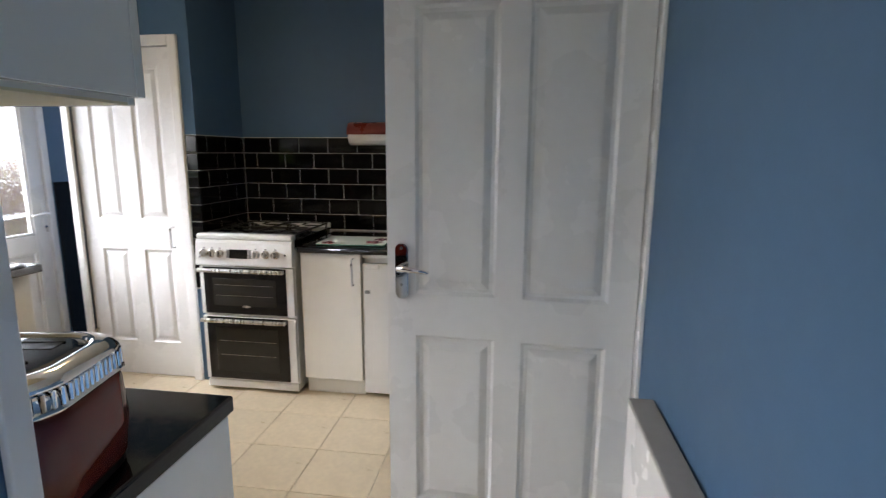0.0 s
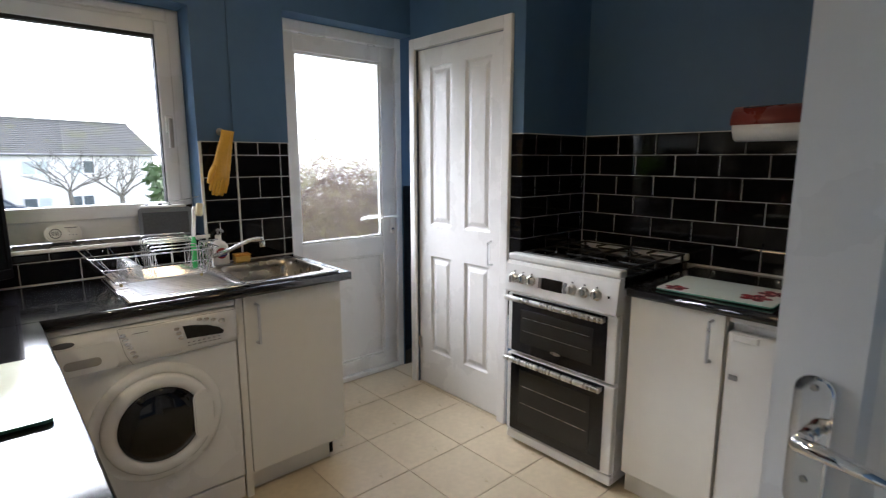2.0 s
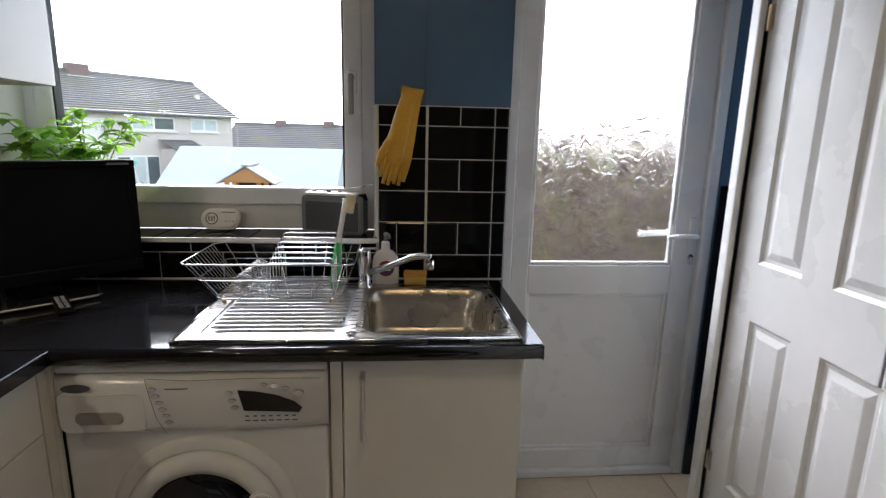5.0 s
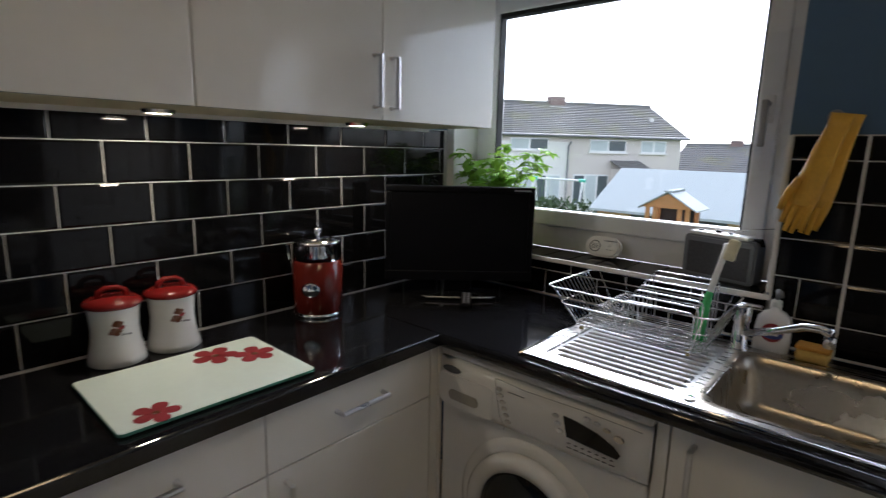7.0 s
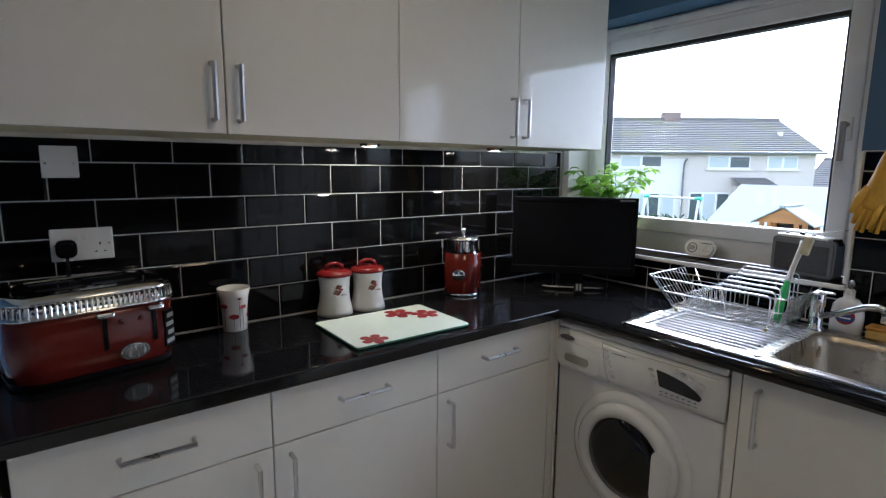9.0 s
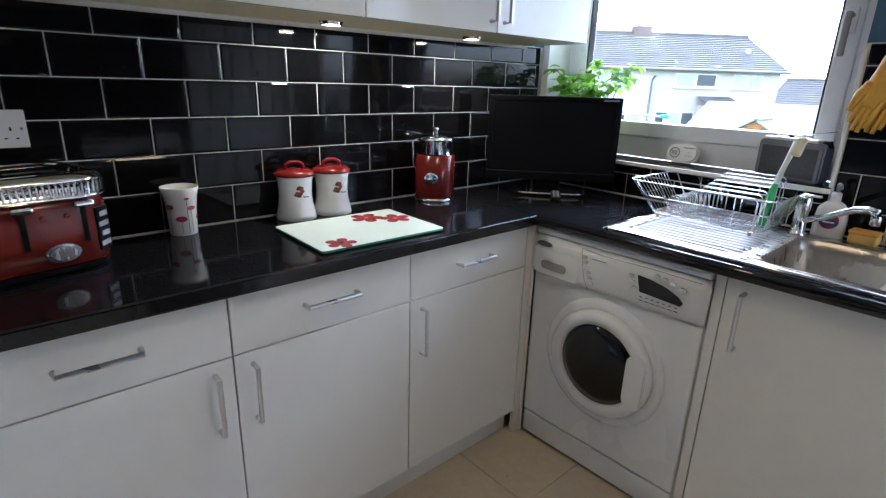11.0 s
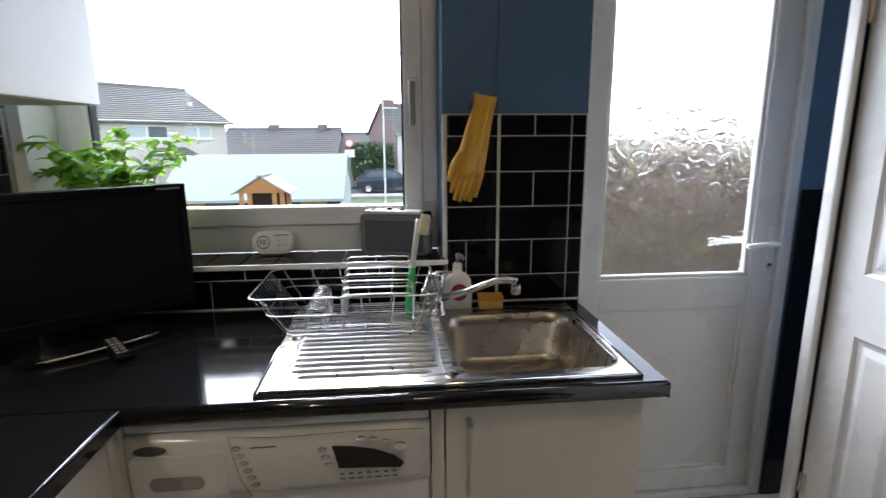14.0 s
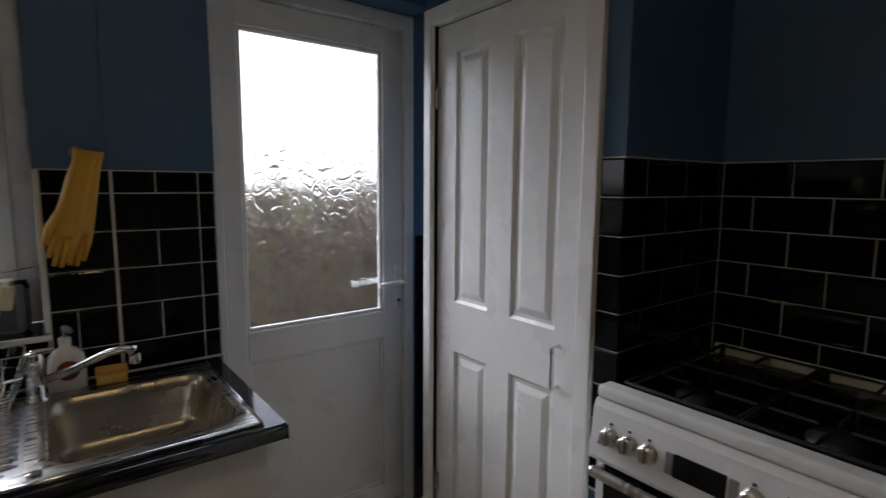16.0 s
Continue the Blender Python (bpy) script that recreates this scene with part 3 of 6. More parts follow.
# L-shaped worktop in one piece, cut out for the bowl
def worktop():
    t0 = TOP - 0.038
    w = empty("worktop", pose(0, 0, 0), "black speckled gloss laminate worktop with rounded front edge", "worktop")
    part("slab", box(-1.69, -0.058, YS + 0.001, 0.882, t0, TOP, 0.006, 3), M_BLACKTOP, w)
    # corner and sink leg, one sheet with the bowl cut through
    outer = [(XW + 0.002, YS + 0.001), (-1.6905, YS + 0.001), (-1.6905, 2.001), (XW + 0.002, 2.001)]
    inner = [(-2.175, 1.55), (-1.745, 1.55), (-1.745, 1.94), (-2.175, 1.94)]
    part("slab", ring_stack([[(x, y, TOP) for x, y in inner], [(x, y, TOP) for x, y in outer], [(x, y, t0) for x, y in outer], [(x, y, t0) for x, y in inner], [(x, y, TOP) for x, y in inner]], False, False), M_BLACKTOP, w)
    part("edge", tube([(-1.692, 0.876, t0 + 0.019), (-1.692, 1.999, t0 + 0.019)], 0.0188, 16), M_BLACKTOP, w, smooth=True)
    part("end_strip", box(-2.265, -1.68, 2.001, 2.003, t0 + 0.001, TOP - 0.001), M_BLACKTOP, w)


worktop()


# ---- fitted kitchen: wall cabinets ----
def wall_unit(x0, x1, label, meet=0.522):
    """Two doors with their handles at the meeting edge, facing north."""
    yf, z0, z1 = 0.69, 1.507, 2.23
    u = empty("wall_cabinet", pose(x0, yf, z0), label, "cabinet", "wall cabinets over the worktop")
    w, h = x1 - x0, z1 - z0
    part("body", box(0, w, YS + 0.002 - yf, -0.02, 0.004, h), M_CARC, u)
    part("underside", box(0, w, YS + 0.004 - yf, -0.02, 0.0, 0.004), M_LIME, u, "wood-effect underside with yellow lamplight in its colour")
    part("light_pelmet", box(0, w, YS + 0.004 - yf, YS + 0.016 - yf, -0.012, 0.0), M_CARC, u)
    m = meet
    for a, c, hx in ((0.0015, m - 0.0015, m - 0.032), (m + 0.0015, w - 0.0015, m + 0.032)):
        d = part("door", box(a, c, -0.018, 0, 0.0, h, 0.0025), M_CREAM, u)
        bar_handle(d, (hx, 0, 0.034), (hx, 0, 0.170), (0, 0.03, 0))
    return u


wall_unit(-2.155, -1.11, "cream gloss double wall cabinet beside the window")
wall_unit(-1.11, -0.075, "cream gloss double wall cabinet over the toaster")
e = empty("cabinet_end_panel", pose(-0.074, 0.37, 1.519), "cream end panel of the wall cabinets", "panel")
part("board", box(0, 0.018, 0.002, 0.298, 0, 0.711, 0.001), M_CREAM, e)
part("edging", box(0.0, 0.0175, 0.3005, 0.3195, 0, 0.711, 0.0015), M_CREAM, e)
e = empty("filler_panel", pose(-2.155, 0.37, 1.508), "cream filler panel between wall cabinet and window", "panel")
part("board", box(-0.018, -0.001, 0.002, 0.30, 0, 0.722, 0.001), M_CREAM, e)


def puck_light(x, y, power):
    p = empty("cabinet_light", pose(x, y, 1.508), "small round warm downlight under the wall cabinet", "light", "lights under the wall cabinets")
    part("rim", lathe([(0.034, 0), (0.036, -0.004), (0.033, -0.012), (0.027, -0.013), (0.027, -0.006)], 24), M_CHROME, p)
    part("lens", lathe([(0, -0.009), (0.026, -0.009), (0.026, -0.006), (0, -0.006)], 24), M_LAMP, p)
    la = bpy.data.lights.new("cabinet_lamp", "AREA")
    la.shape, la.size, la.energy, la.color = "DISK", 0.05, power, (1.0, 0.82, 0.56)
    o = new("cabinet_lamp", la)
    o.matrix_world = pose(x, y, 1.489)


puck_light(-1.10, 0.52, 0.35)
puck_light(-1.68, 0.52, 0.35)


# ---- sink run ----
def washing_machine():
    w = empty("washing_machine", pose(-1.708, 0.872, 0), "white front-loading washing machine under the worktop", "washing machine")
    W, D = 0.614, 0.54
    part("body", box(-D, -0.02, 0, W, 0.012, 0.862, 0.008), M_APPL, w)
    # front with a swelling drum surround
    part("front", box(-0.021, 0.0, 0.002, W - 0.002, 0.11, 0.70, 0.010, 3), M_APPL, w)
    part("kick_panel", box(-0.03, -0.004, 0.004, W - 0.004, 0.012, 0.105, 0.006), M_APPL, w)
    part("top_rim", box(-0.03, 0.006, 0.0, W, 0.842, 0.866, 0.008, 3), M_APPL, w)
    # bowed control fascia
    rings = []
    for i in range(13):
        y = W * i / 12
        bow = 0.020 * math.sin(math.pi * i / 12) ** 0.6
        rings.append([(-0.02, y, 0.70), (0.002 + bow * 0.6, y, 0.702), (0.008 + bow, y, 0.725), (0.008 + bow, y, 0.80), (0.004 + bow * 0.7, y, 0.838), (-0.02, y, 0.842)])
    fas = part("control_panel", ring_stack(rings), M_APPL, w, smooth=True)
    # detergent drawer
    b = moved(prism(round_rect(0.012, 0.205, 0.706, 0.805, 0.02), 0, 0.010, bevel=0.004), FACE_E)
    dr = part("detergent_drawer", moved(b, pose(0.018, 0, 0)), M_APPL, w)
    b = moved(prism(round_rect(0.05, 0.155, 0.728, 0.758, 0.014), 0, 0.004, bevel=0.0015), FACE_E)
    part("drawer_grip", moved(b, pose(0.027, 0, 0)), M_STRIP, dr, "sunken grey grip")
    b = moved(prism([(0.055 + 0.032 * math.cos(i * math.pi / 8), 0.815 + 0.010 * math.sin(i * math.pi / 8)) for i in range(16)], 0, 0.003), FACE_E)
    part("badge", moved(b, pose(0.022, 0, 0)), M_INK, fas, "grey oval maker's badge")
    # seams of the drawer and of the key field
    for q in ([(0.208, 0.838), (0.214, 0.80), (0.226, 0.74), (0.245, 0.703)], [(0.212, 0.838), (0.30, 0.832), (0.45, 0.836), (0.60, 0.834)]):
        part("seam", tube([(0.0272, y, z) for y, z in q], 0.0008, 6), M_GREY, fas)
    # display: a dark swept window
    pts = [(0.412, 0.806), (0.45, 0.803), (0.50, 0.793), (0.54, 0.776), (0.557, 0.760), (0.551, 0.750), (0.424, 0.756)]
    b = moved(prism(pts, 0, 0.004), FACE_E)
    part("display", moved(b, pose(0.0262, 0, 0)), M_BLKGLOSS, fas, "dark swept display window")
    def button(y, z, rx=0.010, rz=0.006, depth=0.027):
        b = moved(prism([(y + rx * math.cos(i * math.pi / 6), z + rz * math.sin(i * math.pi / 6)) for i in range(12)], 0, 0.006, bevel=0.0015), FACE_E)
        part("button", moved(b, pose(depth - 0.002, 0, 0)), M_CHROME, fas, "oval silver button")
    for i in range(6):
        button(0.222 + 0.0065 * i, 0.812 - i * 0.0165, depth=0.026)
    for i in range(3):
        button(0.392 + 0.006 * i, 0.800 - 0.018 * i)
    for y, z in ((0.472, 0.820), (0.496, 0.817), (0.521, 0.810)):
        button(y, z)
    button(0.551, 0.799, 0.013, 0.009)
    b = bmesh.new()
    for i in range(6):
        box(0.0255, 0.0275, 0.250 + 0.0065 * i, 0.300 + 0.0065 * i - 0.008 * (i % 2), 0.8112 - i * 0.0165, 0.8127 - i * 0.0165, bm=b)
    for i in range(7):
        box(0.0262, 0.0285, 0.425 + i * 0.018, 0.437 + i * 0.018, 0.7285, 0.730, bm=b)
        box(0.0262, 0.0285, 0.426 + i * 0.018, 0.434 + i * 0.018, 0.7395, 0.7415, bm=b)
    tagged(part("lettering", b, M_INK, fas, "fine grey lettering"), kind="stuff")
    # porthole door
    cy, cz = 0.314, 0.455
    at = pose(0.0, cy, cz) @ FACE_E
    part("drum_surround", moved(lathe([(0.225, -0.004), (0.222, 0.006), (0.205, 0.014), (0.190, 0.012)], 56), at), M_APPL, w, smooth=True)
    do = part("porthole", moved(lathe([(0.188, 0.0), (0.188, 0.026), (0.178, 0.038), (0.160, 0.040), (0.142, 0.034), (0.140, 0.006)], 56), at), M_APPL, w, "round white porthole ring", True)
    part("door_glass", moved(lathe([(0.140, 0.022), (0.137, 0.030), (0.10, 0.043), (0.05, 0.050), (0, 0.052)], 48), at), M_BLKGLOSS, do, "dark bulged glass", True)
    b = moved(prism(round_rect(0.108, 0.178, -0.095, 0.095, 0.034), 0.034, 0.047, bevel=0.005), at)
    part("door_grip", b, M_APPL, do, "white moulded grip")
    for y in (0.06, W - 0.06):
        part("foot", lathe([(0, 0), (0.02, 0), (0.02, 0.012), (0, 0.012)], 12, centre=(-0.05, y, 0)), M_BLACK, w)


washing_machine()


def sink_unit():
    u = empty("base_cabinet", pose(-1.712, 1.465, 0), "cream gloss base cabinet under the sink", "cabinet", "base cabinets along the worktop")
    part("body", box(-0.50, -0.02, 0.005, 0.495, 0.10, 0.72), M_CARC, u)
    part("filler", box(-0.019, -0.004, 0.026, 0.053, 0.0, 0.866), M_CREAM, u)
    part("plinth", box(-0.07, -0.055, 0.05, 0.44, 0, 0.10), M_CREAM, u)
    part("side_panel", box(-0.50, -0.020, 0.482, 0.498, 0.10, 0.868, 0.001), M_CREAM, u)
    d = part("door", box(-0.018, 0, 0.057, 0.497, 0.105, 0.868, 0.0025), M_CREAM, u)
    bar_handle(d, (0, 0.105, 0.67), (0, 0.105, 0.83), (0.03, 0, 0))
    part("leg", lathe([(0, 0), (0.018, 0), (0.016, 0.02), (0.016, 0.1), (0, 0.1)], 12, centre=(-0.10, 0.465, 0)), M_BLACK, u)


sink_unit()


def sink():
    s = empty("sink", pose(0, 0, TOP), "stainless steel inset sink with a ribbed drainer", "sink")
    x0, x1, y0, y1 = -2.212, -1.710, 1.127, 1.956
    bw = (-2.145, -1.757, 1.562, 1.928)  # bowl opening
    # rim in four strips round bowl and drainer pan
    dp = (-2.15, -1.765, 1.175, 1.525)
    b = bmesh.new()
    for p in ((x0, x1, y0, dp[2]), (x0, x1, dp[3], bw[2]), (x0, x1, bw[3], y1), (x0, dp[0], dp[2], dp[3]), (dp[1], x1, dp[2], dp[3]), (x0, bw[0], bw[2], bw[3]), (bw[1], x1, bw[2], bw[3])):
        box(p[0], p[1], p[2], p[3], 0.0005, 0.007, bm=b)
    rim = part("rim", b, M_STEEL, s)
    b = tube([(x1 - 0.004, y0 + 0.01, 0.005), (x1 - 0.004, y1 - 0.01, 0.005)], 0.005, 8)
    for q in ([(x0, y1 - 0.004, 0.005), (x1, y1 - 0.004, 0.005)], [(x0, y0 + 0.004, 0.005), (x1, y0 + 0.004, 0.005)]):
        tube(q, 0.005, 8, bm=b)
    part("rolled_edge", b, M_CHROME, rim, smooth=True)
    def rr(k, z):
        q = round_rect(bw[0] + k, bw[1] - k, bw[2] + k, bw[3] - k, 0.055, 6)
        return [(x, y, z) for x, y in q]
    # square opening dressed to a rounded bowl
    bowl = ring_stack([rr(-0.016, 0.0075), rr(-0.004, 0.0078), rr(0.004, 0.002), rr(0.010, -0.03), rr(0.016, -0.112), rr(0.026, -0.130), rr(0.046, -0.136), rr(0.15, -0.138)], False, True)
    part("bowl", bowl, M_BOWL, s, "deep rounded bowl", True)
    pan = bmesh.new()
    box(dp[0], dp[1], dp[2], dp[3], -0.001, 0.0012, bm=pan)
    dr = part("drainer", pan, M_DRAIN, s, "ribbed drainer")
    for i in range(12):
        x = dp[0] + 0.022 + i * 0.031
        inset = 0.030 if i in (0, 11) else 0.012
        part("rib", tube([(x, dp[2] + inset, -0.004), (x, dp[2] + inset + 0.018, 0.001), (x, dp[3] - inset - 0.018, 0.001), (x, dp[3] - inset, -0.004)], 0.0074, 14), M_DRAIN, dr, smooth=True)
    w = part("waste", lathe([(0.043, 0.0), (0.040, 0.004), (0.030, 0.002), (0.012, 0.003), (0.012, 0.010), (0, 0.012)], 28, centre=(-2.030, 1.660, -0.138)), M_CHROME, s, "round chrome basket strainer", True)
    for i in range(10):
        a = 2 * math.pi * i / 10
        part("hole", lathe([(0, 0.0045), (0.0042, 0.0045), (0.0042, 0.003)], 10, centre=(-2.030 + 0.024 * math.cos(a), 1.660 + 0.024 * math.sin(a), -0.138)), M_BLACK, w)
    part("overflow", lathe([(0, 0), (0.013, 0), (0.013, 0.004), (0, 0.005)], 16, centre=(-1.748, 1.540, 0.007)), M_CHROME, s, "small round overflow cap")


sink()


def tap():
    t = empty("tap", pose(-2.165, 1.545, TOP + 0.007), "chrome single mixer tap with a swivel spout", "tap")
    part("body", lathe([(0.026, 0), (0.026, 0.006), (0.020, 0.010), (0.019, 0.075), (0.022, 0.080), (0.022, 0.118), (0.018, 0.124), (0, 0.126)], 28), M_CHROME, t, smooth=True)
    b = tube([(0.0, 0.01, 0.045), (0.06, 0.085, 0.085), (0.10, 0.15, 0.122), (0.118, 0.185, 0.130), (0.128, 0.205, 0.124)], 0.010, 12, taper=[0.011, 0.010, 0.010, 0.011, 0.012])
    sp = part("spout", b, M_CHROME, t, smooth=True)
    part("nozzle", lathe([(0.012, 0), (0.013, -0.004), (0.013, -0.026), (0.010, -0.028), (0, -0.027)], 16, centre=(0.126, 0.203, 0.118)), M_CHROME, sp, smooth=True)
    part("lever", box(-0.006, 0.006, -0.006, 0.045, 0.122, 0.130, 0.003), M_CHROME, t)


tap()


# ---- cooker and its neighbours ----
def cooker():
    c = empty("cooker", pose(-1.312, 2.655, 0), "white freestanding gas cooker with two dark glass oven doors", "cooker")
    W = 0.59
    part("body", box(0.004, W - 0.004, 0.03, 0.62, 0.02, 0.885, 0.004), M_APPL, c)
    part("plinth", box(0.004, W - 0.004, 0.008, 0.03, 0.02, 0.065, 0.004), M_APPL, c)
    # doors: white side edges, dark glass, bowed silver handle
    for z0, z1, hz in ((0.075, 0.472, 0.452), (0.485, 0.775, 0.755)):
        d = part("oven_door", box(0.004, W - 0.004, 0.0, 0.03, z0, z1, 0.005), M_APPL, c)
        part("glass_panel", box(0.030, W - 0.048, -0.004, 0.001, z0 + 0.006, z1 - 0.004, 0.002), M_BLKGLOSS, d, "black glass front")
        part("viewing_window", box(0.085, W - 0.11, -0.006, -0.003, z0 + 0.055, z1 - 0.07, 0.001), M_OVEN, d, "smoky viewing window")
        b = box(0.006, W - 0.05, -0.042, -0.020, hz - 0.012, hz + 0.014, 0.010, 3)
        for x in (0.015, W - 0.075):
            box(x, x + 0.018, -0.022, 0.0, hz - 0.010, hz + 0.010, bm=b)
        part("handle", b, M_STEEL, d, "silver bar handle")
        for k in (0.40, 0.62):
            part("rack_line", box(0.10, W - 0.13, -0.0072, -0.0058, z0 + (z1 - z0) * k, z0 + (z1 - z0) * k + 0.0022), M_STEEL, d)
    b = moved(prism([(0.29 + 0.028 * math.cos(i * math.pi / 8), 0.538 + 0.008 * math.sin(i * math.pi / 8)) for i in range(16)], 0, 0.003), FACE_S)
    part("badge", moved(b, pose(0, -0.004, 0)), M_STEEL, c, "small silver maker's badge")
    # control panel leaning back
    rings = []
    for x in (0.0, W):
        rings.append([(x, 0.03, 0.785), (x, -0.022, 0.785), (x, -0.026, 0.795), (x, -0.012, 0.918), (x, -0.002, 0.934), (x, 0.03, 0.936)])
    panel = part("control_panel", ring_stack(rings), M_APPL, c)
    lean = pose(0, -0.0195, 0.856, -5.5, 0, 0)
    for x in (0.055, 0.105, 0.155, 0.375, 0.435, 0.495):
        b = lathe([(0.024, 0), (0.024, 0.004), (0.020, 0.006), (0.0195, 0.020), (0.016, 0.023), (0, 0.023)], 24)
        box(-0.004, 0.004, -0.016, 0.016, 0.008, 0.031, 0.002, bm=b)
        part("knob", moved(b, lean @ pose(x, 0, 0) @ FACE_S), M_STEEL, panel, "round silver control knob")
        part("knob_mark", moved(box(x - 0.004, x + 0.004, -0.002, 0.0005, 0.028, 0.034), lean), M_INK, panel)
    part("clock", moved(box(0.215, 0.325, -0.004, 0.002, -0.026, 0.026, 0.002), lean), M_BLKGLOSS, panel, "black digital clock display")
    for x in (0.198, 0.332):
        part("clock_keys", moved(box(x - 0.002, x + 0.016, -0.004, 0.002, -0.024, 0.024, 0.002), lean), M_GREY, panel, "grey key strip")
    part("indicator", moved(lathe([(0, 0), (0.006, 0), (0.005, 0.004), (0, 0.005)], 12), lean @ pose(0.028, 0, -0.022) @ FACE_S), M_GREY, panel)
    part("ignition_key", moved(box(0.548, 0.556, -0.003, 0.001, -0.004, 0.006), lean), M_BLACK, panel)
    # hob with raised front lip
    part("hob_lip", box(0.0, W, -0.004, 0.050, 0.935, 0.968, 0.010, 3), M_APPL, c)
    h = part("hob", box(0.006, W - 0.006, 0.03, 0.62, 0.885, 0.932, 0.006), M_BLKGLOSS, c, "black gloss hob plate")
    for x, y, r in ((0.15, 0.20, 0.038), (0.45, 0.20, 0.050), (0.15, 0.47, 0.045), (0.45, 0.47, 0.034)):
        bu = part("burner", lathe([(r + 0.012, 0.932), (r + 0.012, 0.938), (r, 0.942), (r * 0.95, 0.948), (0, 0.950)], 28, centre=(x, y, 0)), M_IRON, h, "black gas burner cap", True)
    for i, (x0, x1) in enumerate(((0.03, 0.295), (0.305, 0.57))):
        b = bmesh.new()
        z = 0.962
        tube([(x0, 0.075, z), (x1, 0.075, z), (x1, 0.60, z), (x0, 0.60, z), (x0, 0.075, z)], 0.006, 6, bm=b)
        tube([(x0, 0.335, z), (x1, 0.335, z)], 0.006, 6, bm=b)
        xc = (x0 + x1) / 2
        for cy in (0.20, 0.47):
            for dx, dy in ((1, 0), (-1, 0), (0, 1), (0, -1)):
                tube([(xc + dx * 0.128, cy + dy * 0.125, z), (xc + dx * 0.03, cy + dy * 0.03, z)], 0.005, 6, bm=b)
        for x in (x0 + 0.004, x1 - 0.004):
            for y in (0.08, 0.335, 0.595):
                tube([(x, y, 0.932), (x, y, z)], 0.006, 6, bm=b)
        part("pan_support", b, M_IRON, h, "black cast-iron pan support")
    # folded-back glass lid hinge bar
    part("lid_bar", box(0.0, W, 0.605, 0.625, 0.930, 0.965, 0.006), M_APPL, c)
    for x in (0.05, W - 0.05):
        part("foot", lathe([(0, 0), (0.018, 0), (0.018, 0.02), (0, 0.02)], 12, centre=(x, 0.07, 0)), M_BLACK, c)


cooker()


def north_run():
    u = empty("base_cabinet", pose(-0.692, 2.685, 0), "cream gloss base cabinet beside the cooker", "cabinet", "base cabinets along the worktop")
    part("body", box(0, 0.36, 0.02, 0.60, 0.10, 0.866), M_CARC, u)
    part("plinth", box(0, 0.36, 0.045, 0.06, 0, 0.10), M_CREAM, u)
    d = part("door", box(0.002, 0.358, 0, 0.018, 0.105, 0.866, 0.0025), M_CREAM, u)
    bar_handle(d, (0.315, 0, 0.69), (0.315, 0, 0.84), (0, -0.03, 0))
    w = empty("worktop", pose(-0.696, 2.655, TOP - 0.038), "short black speckled worktop beside the cooker", "worktop")
    part("slab", box(0, 1.15, 0.016, YN - 2.657, 0, 0.038), M_BLACKTOP, w)
    part("edge", tube([(0, 0.017, 0.019), (1.15, 0.017, 0.019)], 0.0188, 16), M_BLACKTOP, w, "rounded front edge", True)
    f = empty("fridge", pose(-0.326, 2.69, 0), "white under-counter fridge beside the base cabinet", "fridge")
    part("body", box(0, 0.50, 0.045, 0.58, 0.015, 0.845, 0.006), M_APPL, f)
    d = part("door", box(0, 0.50, 0.0, 0.042, 0.03, 0.815, 0.010, 3), M_APPL, f)
    part("top_panel", box(0, 0.50, 0.005, 0.58, 0.846, 0.866, 0.004), M_APPL, f)
    part("grip", box(0.02, 0.10, -0.012, 0.002, 0.785, 0.812, 0.005), M_APPL, d)
    part("catch", box(0.015, 0.045, -0.005, 0.001, 0.64, 0.66, 0.003), M_GREY, d)
    for x in (0.05, 0.45):
        part("foot", lathe([(0, 0), (0.018, 0), (0.018, 0.015), (0, 0.015)], 12, centre=(x, 0.08, 0)), M_BLACK, f)


north_run()


# ---- things on the worktops ----
def television():
    a, c = Vector((-1.862, 0.455)), Vector((-2.222, 0.845))
    mid = (a + c) / 2
    u = (c - a)
    w = u.length
    ang = math.degrees(math.atan2(u.y, u.x))
    t = empty("television", pose(mid.x, mid.y, TOP, 0, 0, ang + 180), "black flat-screen television on the worktop, switched off", "television")
    # local x along the screen, the screen faces +y
    h0, h1 = 0.055, 0.395
    part("casing", box(-w / 2, w / 2, -0.045, 0.0, h0, h1, 0.008), M_BLACK, t)
    b = bmesh.new()
    e = 0.020
    for p in ((-w / 2, w / 2, h1 - e, h1), (-w / 2, w / 2, h0, h0 + 0.035), (-w / 2, -w / 2 + e, h0 + 0.035, h1 - e), (w / 2 - e, w / 2, h0 + 0.035, h1 - e)):
        box(p[0], p[1], -0.004, 0.008, p[2], p[3], 0.003, bm=b)
    part("bezel", b, M_BLACK, t, "glossy black bezel")
    part("screen", box(-w / 2 + e, w / 2 - e, -0.002, 0.003, h0 + 0.035, h1 - e), M_BLACK, t, "dark matt screen")
    part("badge", box(-0.25, -0.19, 0.0085, 0.0092, h1 - 0.014, h1 - 0.008), M_GREY, t)
    part("stand_neck", box(-0.05, 0.05, -0.05, -0.02, 0.012, 0.10, 0.006), M_BLACK, t)
    part("stand_base", prism(round_rect(-0.17, 0.17, -0.11, 0.075, 0.05), 0.0, 0.012, bevel=0.004), M_BLKGLOSS, t)
    part("stand_trim", tube([(-0.13, 0.066, 0.010), (-0.05, 0.080, 0.012), (0.05, 0.080, 0.012), (0.13, 0.066, 0.010)], 0.003, 8), M_STRIP, t, "thin silver stand trim", True)


television()


